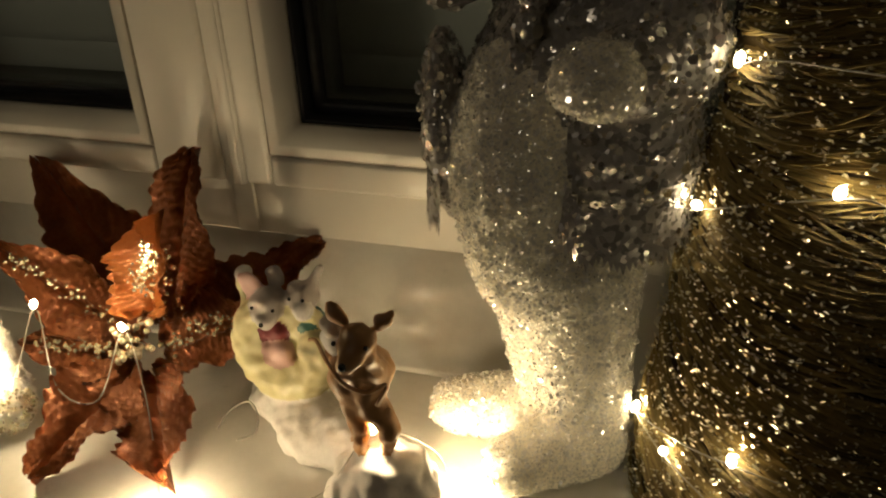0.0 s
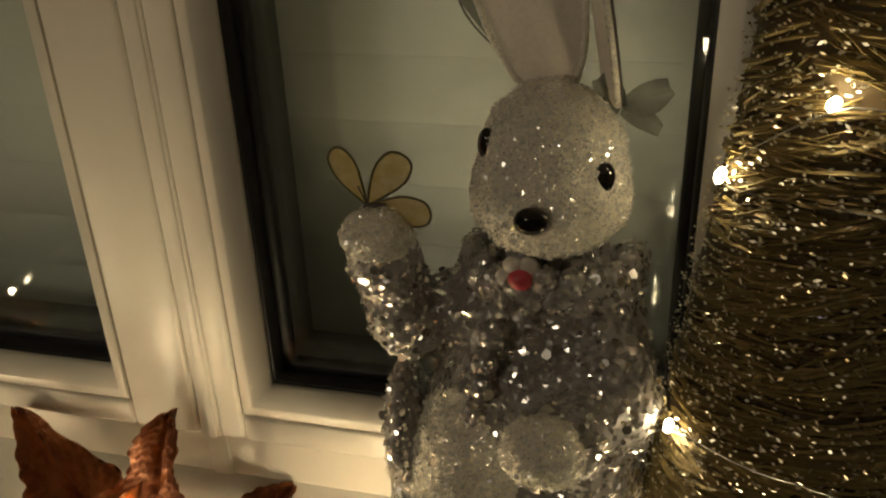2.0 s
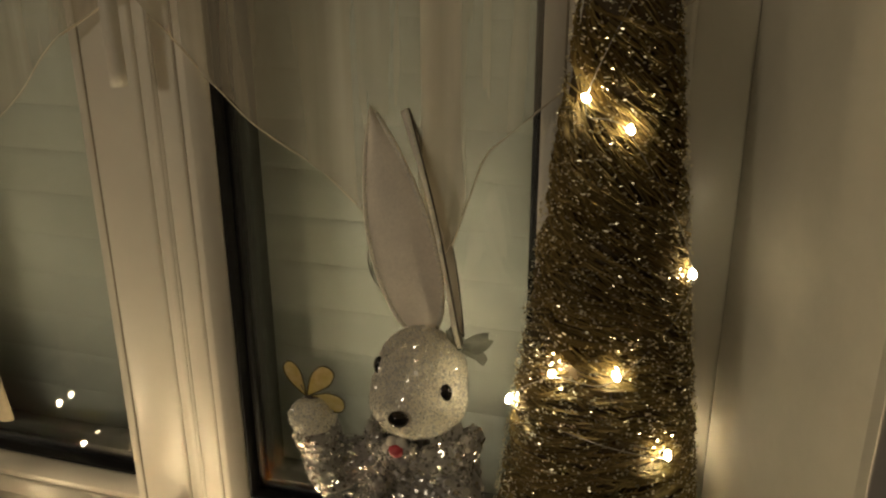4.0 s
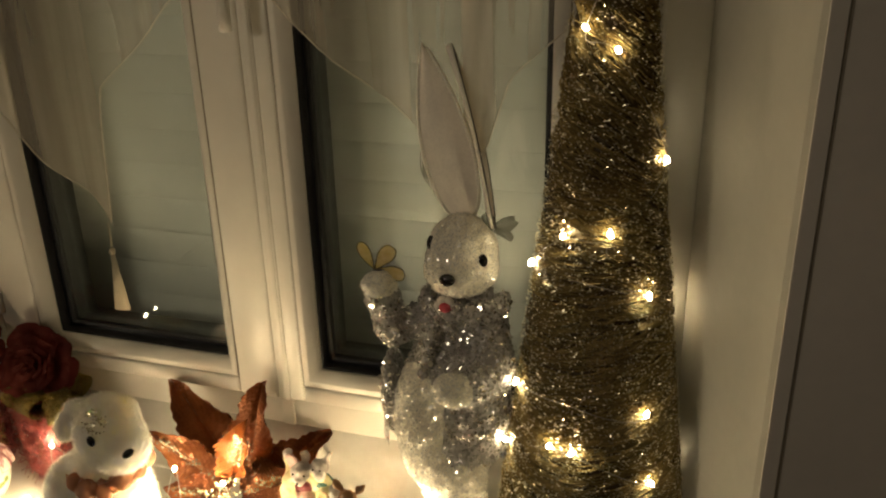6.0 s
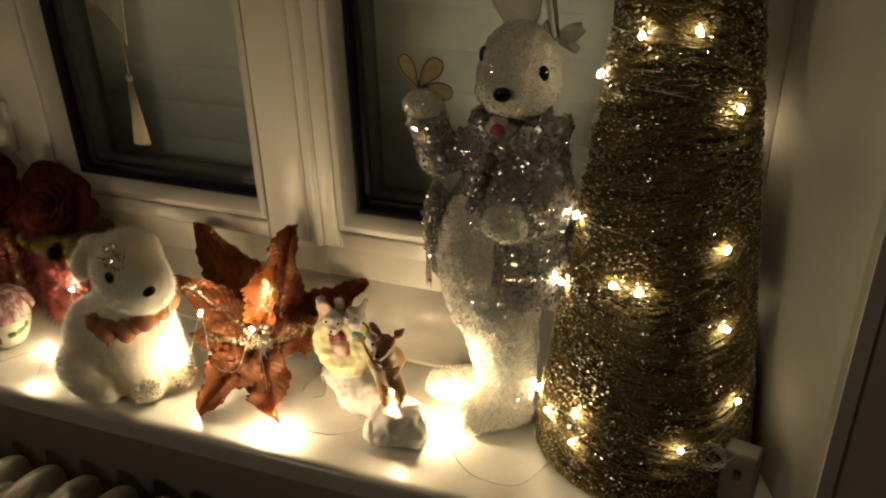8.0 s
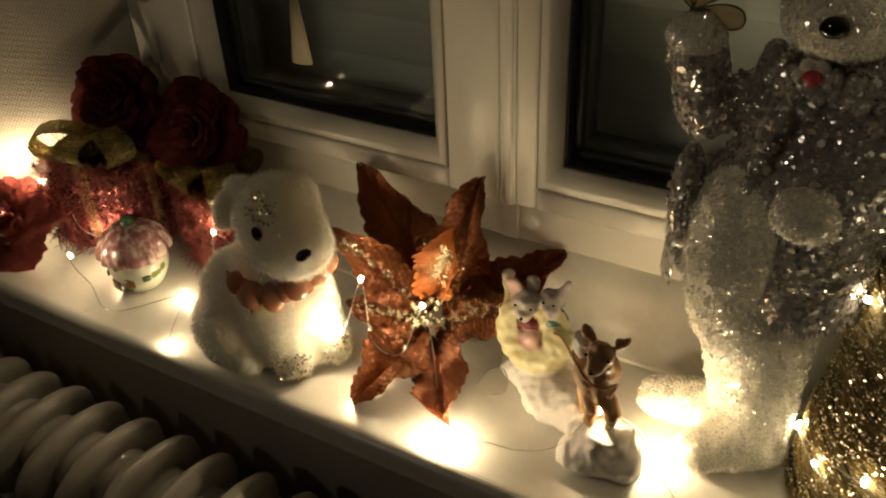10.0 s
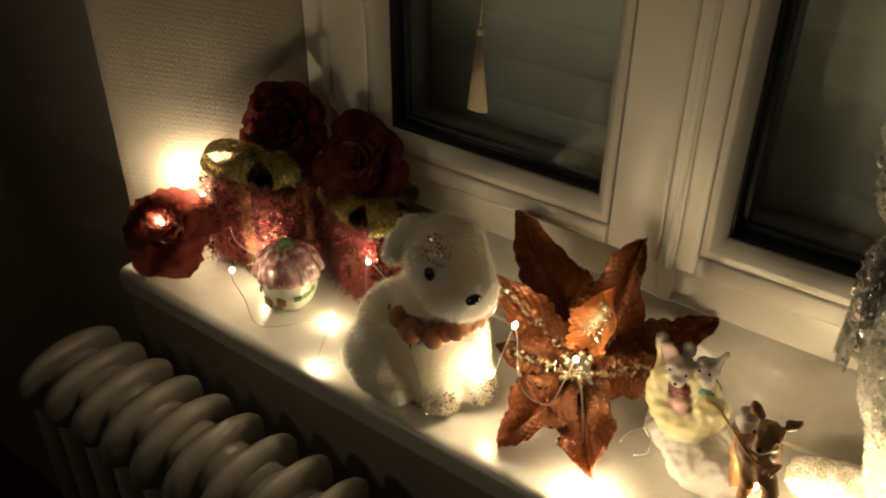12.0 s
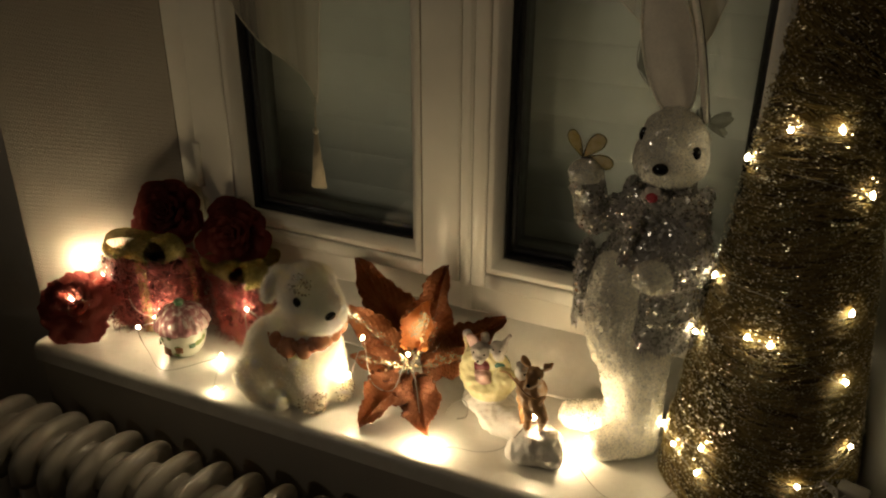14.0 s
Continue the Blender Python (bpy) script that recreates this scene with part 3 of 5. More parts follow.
COPPER = petal_material("copper_satin", (0.23, 0.070, 0.023), (0.44, 0.160, 0.058), 0.34, 0.36, 0.10, 0)
ORANGE = petal_material("orange_satin", (0.40, 0.125, 0.03), (0.62, 0.245, 0.07), 0.38, 0.25, 0.25, 0)
PILE = petal_material("plush_pile", (0.84, 0.81, 0.74), (0.90, 0.87, 0.80), 0.95, 0.0, 0.5, 0)
ROSE = petal_material("dark_red_cloth", (0.16, 0.038, 0.036), (0.40, 0.110, 0.095), 0.85, 0.0, 0.46, 0)


# ---- the sitting and standing figures ----
def rabbit():
    y = 0.42       # axis of the legs and belly
    yh = 0.44      # axis of the chest and head, leaning back
    P = [
        # head: skull, cheeks, muzzle
        ell((-0.016, yh + 0.003, 1.325), (0.040, 0.042, 0.042), 0, k=0.012),
        ell((-0.015, yh - 0.009, 1.306), (0.043, 0.040, 0.029), 0, k=0.012),
        ell((-0.018, yh - 0.032, 1.308), (0.022, 0.018, 0.020), 0, k=0.012),
        # neck and trunk in the coat
        limb((-0.016, yh + 0.01, 1.28), (-0.014, yh + 0.008, 1.245), 0.030, 0.038, 1, k=0.006),
        ell((-0.022, yh + 0.008, 1.215), (0.052, 0.044, 0.050), 1, k=0.012),
        ell((-0.028, y + 0.014, 1.15), (0.062, 0.052, 0.075), 1, k=0.015),
        # belly in glitter, pushing out of the open coat
        ell((-0.050, y - 0.002, 1.112), (0.047, 0.050, 0.088), 0, k=0.006),
        ell((-0.034, y + 0.0, 1.055), (0.050, 0.047, 0.05), 0, k=0.015),
        # coat flap over the right side and the tail at the left
        ell((0.000, y + 0.000, 1.140), (0.044, 0.047, 0.058), 1, ry=8, k=0.005),
        ell((0.012, y + 0.006, 1.120), (0.034, 0.042, 0.036), 1, ry=6, k=0.008),
        ell((-0.101, y + 0.008, 1.132), (0.0135, 0.034, 0.060), 1, ry=-4, k=0.003),
        # sleeve of the raised arm, its cuff and mitten
        limb((-0.045, yh + 0.002, 1.243), (-0.092, yh - 0.016, 1.226), 0.021, 0.019, 1, k=0.006),
        limb((-0.097, yh - 0.020, 1.225), (-0.107, yh - 0.025, 1.270), 0.021, 0.021, 1, k=0.005),
        ell((-0.109, yh - 0.026, 1.284), (0.0215, 0.021, 0.017), 0, k=0.003),
        # sleeve of the bent arm, cuff and mitten
        limb((0.012, yh - 0.002, 1.236), (0.024, yh - 0.024, 1.192), 0.026, 0.029, 1, k=0.008),
        limb((0.021, yh - 0.030, 1.184), (0.006, yh - 0.054, 1.183), 0.028, 0.0235, 1, k=0.006),
        ell((-0.008, yh - 0.074, 1.185), (0.0235, 0.019, 0.0205), 0, k=0.001),
        # legs and long feet
        limb((-0.042, y + 0.008, 1.06), (-0.032, y + 0.014, 0.945), 0.042, 0.027, 0, k=0.010),
        limb((-0.016, y - 0.008, 1.05), (-0.010, y - 0.012, 0.945), 0.036, 0.028, 0, k=0.010),
        limb((-0.034, y + 0.014, 0.925), (-0.102, y + 0.006, 0.917), 0.027, 0.021, 0, k=0.005),
        limb((-0.008, y - 0.012, 0.921), (-0.050, y - 0.040, 0.915), 0.027, 0.0215, 0, k=0.006),
    ]
    me = sculpt("rabbit_figure", P, [WHITE_GLIT, SEQUIN_CLOTH, SEQUIN, CHIP, BLACK_BEAD, FELT, PINK, WHITE_FELT, DARK_RIM, ORGANZA, FLASH], 0.0034, 0.0022, 90)
    for v in me.vertices:
        if v.co.z < SILL + 0.001:
            v.co.z = SILL + 0.001
    extra = []
    # ragged hems: short strips of sequin net along the coat's lower edge
    hem = bmesh.new()
    for a0, a1, cx, cy, rx, ry, z, drop, count in ((-150, 25, -0.004, y + 0.000, 0.046, 0.048, 1.100, 0.022, 44), (150, 245, -0.088, y + 0.008, 0.027, 0.036, 1.10, 0.026, 26)):
        for q in range(count):
            a = radians(a0 + (a1 - a0) * q / count)
            da = radians((a1 - a0) / count * 1.15)
            z0 = z + 0.003 * math.sin(q * 0.9) + (0.034 * max(0.0, 1 - q / 13) ** 1.3 if a0 == -150 else 0.0)
            d = drop * random.uniform(0.92, 1.05)
            pts = [(a, z0 + 0.012, 0.99), (a + da, z0 + 0.012, 0.99), (a + da, z0 - d * 0.7, 1.05), (a + da * 0.55, z0 - d, 1.07), (a, z0 - d * 0.75, 1.05)]
            hem.faces.new([hem.verts.new((cx + rx * s * math.cos(t), cy + ry * s * math.sin(t), zz)) for t, zz, s in pts])
    extra.append((hem, 1))
    # frill at the collar and down the front
    fr = bmesh.new()
    for q in range(34):
        a = radians(-200 + 220 * q / 34)
        c = Vector((-0.014 + 0.046 * math.cos(a), yh + 0.002 + 0.038 * math.sin(a), 1.262 + 0.006 * math.sin(q * 2.3)))
        ball(fr, c, (0.009, 0.009, 0.010), 6, 4)
    for q in range(9):
        ball(fr, (-0.042 - 0.003 * q, yh - 0.042 - 0.002 * q, 1.235 - 0.017 * q), (0.009, 0.007, 0.011), 6, 4)
    extra.append((fr, 1))
    # face and brooch
    fa = bmesh.new()
    ball(fa, (-0.0485, yh - 0.0150, 1.3375), (0.0058, 0.0048, 0.0092), 12, 8, pose(0, 0, 0, 0, 8, -40))
    ball(fa, (0.0140, yh - 0.0255, 1.3258), (0.0066, 0.0048, 0.0088), 12, 8, pose(0, 0, 0, 0, 0, 32))
    ball(fa, (-0.0185, yh - 0.053, 1.3115), (0.0095, 0.006, 0.0075), 14, 8, pose(0, 0, 0, 0, -8, 0))
    extra.append((fa, 4))
    br = bmesh.new()
    for q in range(6):
        a = q * math.pi / 3
        ball(br, (-0.026 + 0.008 * math.cos(a), yh - 0.037, 1.270 + 0.008 * math.sin(a)), (0.0065, 0.003, 0.0065), 8, 5)
    extra.append((br, 7))
    bd = bmesh.new()
    ball(bd, (-0.026, yh - 0.0395, 1.2705), (0.0072, 0.005, 0.0062), 12, 8)
    extra.append((bd, 6))

    # ears: felt leaves with a corded glitter rim
    def ear(base, tip, width, side, bend):
        base, tip = Vector(base), Vector(tip)
        ax = tip - base
        s = Vector(side).normalized()
        nrm = ax.normalized().cross(s)
        bm, rim = bmesh.new(), []
        rows = []
        for i in range(15):
            u = i / 14
            w = 1.12 * width * (math.sin(math.pi * min(1, 0.09 + 0.93 * u ** 0.8)) ** 0.75)
            c = base + ax * u + nrm * bend * math.sin(math.pi * u)
            rows.append([(c + s * w * k + nrm * 0.006 * (k * k)) for k in (-1, -0.5, 0, 0.5, 1)])
        for off in (0.0, 0.0025):
            vs = [[bm.verts.new(p + nrm * off) for p in r] for r in rows]
            for r0, r1 in zip(vs, vs[1:]):
                for k in range(4):
                    bm.faces.new((r0[k], r0[k + 1], r1[k + 1], r1[k]))
        edge = [r[0] for r in rows] + [r[-1] for r in rows[::-1]]
        return bm, tube(bmesh.new(), edge, 0.0022, 6), tube(bmesh.new(), [p + nrm * 0.0015 for p in edge], 0.0016, 5)

    for e in (((-0.018, yh + 0.014, 1.358), (-0.072, yh + 0.042, 1.552), 0.026, (0.97, 0.05, 0.25), -0.006),
              ((0.010, yh + 0.016, 1.352), (-0.046, yh + 0.046, 1.548), 0.024, (0.18, -0.95, 0.05), 0.006)):
        a, b, c = ear(*e)
        extra += [(a, 5), (b, 0), (c, 8)]
    bow = bmesh.new()
    for k, (sx, sz, w) in enumerate(((0.024, 0.012, 0.009), (-0.014, 0.016, 0.008), (0.020, -0.012, 0.006))):
        tip = Vector((0.020 + sx, y + 0.030, 1.352 + sz))
        c0 = Vector((0.020, y + 0.030, 1.352))
        d = (tip - c0).normalized()
        n = Vector((-d.z, 0, d.x))
        rows = []
        for i in range(7):
            u = i / 6
            ww = w * (0.15 + 0.85 * math.sin(math.pi * (0.1 + 0.75 * u)))
            rows.append([bow.verts.new(c0 + (tip - c0) * u + n * ww * v + Vector((0, 0.004 * math.sin(3 * v + 4 * u + k), 0))) for v in (-1, -0.5, 0, 0.5, 1)])
        for r0, r1 in zip(rows, rows[1:]):
            for v in range(4):
                bow.faces.new((r0[v], r0[v + 1], r1[v + 1], r1[v]))
    # a wired organza leaf of the same bow behind the ears
    ol = [Vector(p) for p in ((-0.022, yh + 0.030, 1.360), (-0.052, yh + 0.034, 1.376), (-0.074, yh + 0.036, 1.402), (-0.073, yh + 0.038, 1.436), (-0.055, yh + 0.042, 1.470), (-0.032, yh + 0.042, 1.440), (-0.016, yh + 0.036, 1.400))]
    bow.faces.new([bow.verts.new(p) for p in ol])
    extra.append((tube(bmesh.new(), spline(ol[:5], 4), 0.0006, 5), 8))
    extra.append((bow, 9))
    me2 = join_into(me, extra)
    join_into(me2, [(chips(me2, [1], 3200, 0.0015, 0.5, 5, sides=6), 2), (chips(me2, [1], 620, 0.0030, 0.4, 15, sides=6), 2), (chips(me2, [0], 15000, 0.0010, 0.55, 6), 3), (chips(me2, [0], 3000, 0.0015, 0.45, 26, sides=5), 3), (chips(me2, [0], 4200, 0.0007, 0.6, 27), 10), (chips(me2, [0], 600, 0.0010, 0.6, 7, where=lambda c: (c[:, 2] > 1.362).astype(float)), 3)])
    me2.transform(Matrix.Translation((0.002, 0.006, 0.0)))
    return tagged(new("rabbit_figure", me2), "standing white glitter rabbit in silver sequin coat with felt ears", "figurine")


def butterfly():
    b = holder("butterfly", "small sheer yellow butterfly perched on the rabbit's raised mitten", "ornament")
    m = Mat("butterfly_wing").put(Base_Color=(0.50, 0.38, 0.08, 1), Roughness=0.5, Alpha=0.8, Subsurface_Weight=0.6, Subsurface_Radius=(0.004, 0.003, 0.001))
    n = m.noise(160)
    m.colour(m.ramp(n, [(0.35, (0.76, 0.58, 0.15)), (0.65, (0.88, 0.72, 0.28))]))
    c = Vector((-0.1135, 0.423, 1.3005))
    for tip, w in (((-0.131, 0.423, 1.333), 0.0070), ((-0.091, 0.426, 1.330), 0.0095), ((-0.076, 0.420, 1.298), 0.0085), ((-0.0905, 0.412, 1.283), 0.0050)):
        tip = Vector(tip)
        ax = tip - c
        s = ax.cross(Vector((0.15, -1, 0.1))).normalized()
        outl = [c + ax * u + s * w * v for u, v in ((0, 0), (0.3, -0.6), (0.6, -1), (0.9, -0.8), (1.0, 0), (0.92, 0.7), (0.65, 0.95), (0.3, 0.5))]
        bm = bmesh.new()
        vs = [bm.verts.new(p) for p in outl]
        f = bm.faces.new(vs)
        bmesh.ops.solidify(bm, geom=[f], thickness=0.0005)
        wing = part("wing", bm, m.m, b, smooth=False)
        part("wing_rim", tube(bmesh.new(), spline(outl + [outl[0]], 4), 0.0007, 5), OLIVE, wing)
    part("butterfly_body", tube(bmesh.new(), [c + Vector((-0.004, 0, -0.004)), c, c + Vector((0.006, -0.004, 0.002)), c + Vector((0.013, -0.006, 0.004))], [0.001, 0.0018, 0.0016, 0.0006], 6), DARK_RIM, b)
    part("feeler", tube(bmesh.new(), [c, c + Vector((-0.004, -0.002, 0.012))], 0.0004, 4), DARK_RIM, b)


rabbit()
butterfly()


def dog():
    P = [
        # body, haunch, chest
        ell((-0.530, 0.337, 0.952), (0.047, 0.046, 0.066), 0, k=0.02),
        ell((-0.540, 0.325, 0.925), (0.050, 0.046, 0.034), 0, k=0.015),
        ell((-0.490, 0.345, 0.975), (0.042, 0.042, 0.060), 0, k=0.02),
        # forelegs and paws
        limb((-0.474, 0.325, 0.985), (-0.466, 0.322, 0.918), 0.030, 0.0245, 0, k=0.022),
        limb((-0.458, 0.352, 0.985), (-0.444, 0.356, 0.920), 0.030, 0.024, 0, k=0.022),
        limb((-0.470, 0.324, 0.912), (-0.455, 0.318, 0.911), 0.0215, 0.019, 0, k=0.012),
        limb((-0.442, 0.358, 0.914), (-0.430, 0.352, 0.913), 0.020, 0.017, 0, k=0.012),
        limb((-0.535, 0.300, 0.915), (-0.500, 0.298, 0.911), 0.022, 0.017, 0, k=0.010),
        # head and muzzle
        ell((-0.473, 0.347, 1.070), (0.042, 0.043, 0.044), 0, k=0.012),
        ell((-0.444, 0.332, 1.050), (0.038, 0.034, 0.031), 0, rz=25, k=0.024),
        ell((-0.490, 0.348, 1.02), (0.036, 0.037, 0.03), 0, k=0.02),
        # ears
        ell((-0.523, 0.332, 1.072), (0.0125, 0.016, 0.026), 0, ry=20, k=0.0012),
        ell((-0.509, 0.342, 1.096), (0.017, 0.014, 0.010), 0, k=0.004),
        ell((-0.468, 0.386, 1.074), (0.014, 0.012, 0.020), 0, ry=-10, k=0.010),
    ]
    me = sculpt("plush_dog", P, [PLUSH, BLACK_BEAD, GOLD_CHIP, PILE], 0.0032, 0.0010, 130)
    for v in me.vertices:
        if v.co.z < SILL + 0.001:
            v.co.z = SILL + 0.001
    fa = bmesh.new()
    ball(fa, (-0.4610, 0.3035, 1.078), (0.0068, 0.0042, 0.0078), 12, 8, pose(0, 0, 0, 0, 0, -10))
    ball(fa, (-0.4120, 0.3085, 1.066), (0.0085, 0.0055, 0.0055), 12, 8, pose(0, 0, 0, 0, -28, 40))
    tagg = bmesh.new()
    tagg.faces.new([tagg.verts.new(p) for p in ((-0.4815, 0.2925, 1.006), (-0.472, 0.2915, 1.005), (-0.4765, 0.291, 0.983))])
    bmesh.ops.solidify(tagg, geom=tagg.faces[:], thickness=0.0015)
    # short pile
    rng = np.random.default_rng(3)
    n = len(me.polygons)
    pick = rng.choice(n, 42000)
    fur = bmesh.new()
    for i in pick:
        p = me.polygons[int(i)]
        c, d = p.center, p.normal
        d = (d + Vector(rng.normal(0, 0.5, 3))).normalized()
        s = d.cross(Vector(rng.normal(0, 1, 3))).normalized() * 0.00028
        c = c + Vector(rng.normal(0, 0.001, 3))
        fur.faces.new((fur.verts.new(c - s), fur.verts.new(c + s), fur.verts.new(c + d * rng.uniform(0.0018, 0.0042))))
    where = lambda c: ((np.linalg.norm(c - np.array([-0.452, 0.310, 0.912]), axis=1) < 0.021) | (np.linalg.norm(c - np.array([-0.424, 0.349, 0.915]), axis=1) < 0.018)
                       | (np.linalg.norm(c - np.array([-0.463, 0.316, 1.096]), axis=1) < 0.016)).astype(float)
    gl = chips(me, [0], 420, 0.0016, 0.6, 9, 0.002, where=where)
    join_into(me, [(fa, 1), (tagg, 1), (fur, 3), (gl, 2)])
    return tagged(new("plush_dog", me), "sitting white plush puppy with drooping ears and gold glitter paws", "soft toy")


dog()


def collar():
    amber = plain("amber_bead", (0.76, 0.36, 0.20), 0.12, grain=0.2, scale=150, Transmission_Weight=0.45)
    c = holder("bead_collar", "string of translucent orange beads round the puppy's neck", "necklace")
    pts = []
    for q in range(15):
        a = radians(180 + 205 * q / 14)
        pts.append(Vector((-0.482 + 0.047 * math.cos(a) + 0.006, 0.345 + 0.046 * math.sin(a), 1.022 - 0.008 * math.sin(math.pi * q / 14) + 0.018 * (q / 14 - 0.4))))
    frill = bmesh.new()
    rows = []
    for q, p in enumerate(spline(pts, 3)):
        o = Vector((p.x + 0.476, p.y - 0.345, 0)).normalized()
        rows.append([frill.verts.new(p + o * dr + Vector((0, 0, dz + 0.003 * math.sin(q * 1.7)))) for dr, dz in ((-0.002, 0.003), (0.003, -0.002), (0.005 + 0.002 * math.sin(q * 1.3), -0.009))])
    for r0, r1 in zip(rows, rows[1:]):
        for j in range(2):
            frill.faces.new((r0[j], r1[j], r1[j + 1], r0[j + 1]))
    bmesh.ops.solidify(frill, geom=frill.faces[:], thickness=0.0006)
    part("frill", frill, plain("dusty_pink_cloth", (0.50, 0.25, 0.18), 0.6, grain=0.25, scale=200, bump=0.2), c, "dusty pink gathered ribbon")
    part("cord", tube(bmesh.new(), pts, 0.0009, 5), GOLD_CHIP, c, "thin gold cord")
    bm = bmesh.new()
    ball(bm, (0, 0, 0), (1, 1, 1.15), 12, 8)
    me = mesh_of("bead", bm, amber)
    for q, p in enumerate(pts[1:]):
        r = (0.0085, 0.0135, 0.0070, 0.0115)[q % 4]
        share("bead", me, Matrix.Translation(p + Vector((0, -0.002, -0.006 - 0.004 * ((q * 2) % 3)))) @ Matrix.Diagonal((r, r, r, 1)), c)


collar()


def figurine():
    """Two mice in a crescent moon on a snowy base, and a fawn standing before them on a rock of snow."""
    W, M, B, D, G, K, R, T = range(8)
    P = [
        # snow base in steps from back to front
        ell((-0.222, 0.435, 0.905), (0.045, 0.040, 0.018), W, k=0.012),
        ell((-0.190, 0.400, 0.903), (0.038, 0.034, 0.018), W, k=0.012),
        ell((-0.160, 0.385, 0.910), (0.026, 0.026, 0.022), W, k=0.012),
        ell((-0.128, 0.352, 0.912), (0.036, 0.030, 0.026), W, k=0.010),
        ell((-0.120, 0.350, 0.932), (0.022, 0.018, 0.012), W, k=0.010),
        ell((-0.145, 0.338, 0.905), (0.020, 0.018, 0.018), W, k=0.006),
        ell((-0.104, 0.345, 0.908), (0.018, 0.018, 0.020), W, k=0.006),
        # mice: heads, ears, scarves, bodies
        ell((-0.240, 0.430, 0.986), (0.0135, 0.0145, 0.012), G, k=0.004),
        ell((-0.237, 0.416, 0.980), (0.007, 0.008, 0.006), G, k=0.004),
        ell((-0.255, 0.434, 0.996), (0.010, 0.0035, 0.012), K, ry=-30, k=0.002),
        ell((-0.240, 0.442, 1.002), (0.008, 0.0035, 0.009), G, k=0.002),
        ell((-0.217, 0.438, 0.991), (0.0125, 0.013, 0.0115), G, k=0.004),
        ell((-0.212, 0.426, 0.986), (0.008, 0.008, 0.007), W, k=0.004),
        limb((-0.210, 0.441, 0.998), (-0.203, 0.443, 1.012), 0.006, 0.002, G, k=0.002),
        ell((-0.236, 0.432, 0.965), (0.015, 0.013, 0.011), R, k=0.003),
        ell((-0.212, 0.436, 0.970), (0.014, 0.012, 0.010), T, k=0.003),
        ell((-0.232, 0.422, 0.951), (0.010, 0.010, 0.010), K, k=0.004),
        ell((-0.205, 0.424, 0.955), (0.013, 0.012, 0.015), M, k=0.004),
        # a bobble on the moon's horn
        ell((-0.272, 0.452, 0.993), (0.007, 0.007, 0.007), W, k=0.002),
        limb((-0.268, 0.446, 0.988), (-0.262, 0.438, 0.972), 0.006, 0.007, M, k=0.004),
    ]
    # crescent moon: a bowl of beads along an arc, thick below
    for q in range(17):
        a = radians(150 + 205 * q / 16)
        th = math.sin(math.pi * (q + 1.5) / 19)
        P.append(ell((-0.225 + 0.033 * math.cos(a), 0.424 + 0.004 * math.sin(a), 0.962 + 0.034 * math.sin(a)), (0.005 + 0.0065 * th, 0.008 + 0.008 * th, 0.005 + 0.0065 * th), M, k=0.010))
    P.append(ell((-0.225, 0.432, 0.958), (0.031, 0.008, 0.033), M, k=0.003))
    # fawn: trunk, neck, head, ears, legs
    P += [
        ell((-0.140, 0.358, 0.995), (0.018, 0.024, 0.017), B, rx=-18, rz=-18, k=0.006),
        ell((-0.154, 0.372, 0.998), (0.014, 0.015, 0.016), B, k=0.006),
        limb((-0.133, 0.347, 1.000), (-0.130, 0.341, 1.024), 0.0132, 0.0092, B, k=0.008),
        ell((-0.131, 0.338, 1.034), (0.0115, 0.0125, 0.0115), B, k=0.005),
        ell((-0.1325, 0.327, 1.028), (0.0066, 0.0085, 0.0058), B, k=0.006),
        ell((-0.116, 0.345, 1.047), (0.0048, 0.0032, 0.0095), B, ry=38, k=0.003),
        ell((-0.147, 0.347, 1.045), (0.0048, 0.0032, 0.0095), B, ry=-38, k=0.003),
        ell((-0.154, 0.360, 1.018), (0.010, 0.009, 0.012), W, k=0.003),
        ell((-0.153, 0.354, 1.031), (0.008, 0.008, 0.007), G, k=0.003),
        limb((-0.130, 0.345, 0.988), (-0.118, 0.342, 0.966), 0.0105, 0.0066, B, k=0.004),
        limb((-0.118, 0.342, 0.966), (-0.121, 0.345, 0.948), 0.0055, 0.0042, B, k=0.003),
        limb((-0.142, 0.348, 0.988), (-0.138, 0.344, 0.966), 0.0105, 0.0066, B, k=0.004),
        limb((-0.138, 0.344, 0.966), (-0.141, 0.347, 0.944), 0.0058, 0.0046, B, k=0.003),
        limb((-0.158, 0.374, 0.990), (-0.160, 0.376, 0.964), 0.0085, 0.0055, B, k=0.004),
        limb((-0.160, 0.376, 0.964), (-0.154, 0.372, 0.930), 0.0052, 0.0044, B, k=0.003),
    ]
    me = sculpt("mice_and_fawn_figurine", P, [RESIN_WHITE, RESIN_MOON, RESIN_BROWN, RESIN_DARK, RESIN_GREY, RESIN_PINK, RESIN_RED, RESIN_TEAL, BLACK_BEAD], 0.0016, 0.0024, 120)
    for v in me.vertices:
        if v.co.z < SILL + 0.001:
            v.co.z = SILL + 0.001
    fa = bmesh.new()
    for p, r in (((-0.1330, 0.3185, 1.0295), 0.0026), ((-0.1220, 0.3285, 1.0375), 0.0016), ((-0.1415, 0.3285, 1.0375), 0.0016), ((-0.237, 0.4085, 0.981), 0.0018), ((-0.2305, 0.4165, 0.989), 0.0014),
                 ((-0.247, 0.4165, 0.989), 0.0014), ((-0.2105, 0.425, 0.995), 0.0014), ((-0.221, 0.425, 0.995), 0.0014)):
        ball(fa, p, r, 8, 6)
    rope = bmesh.new()
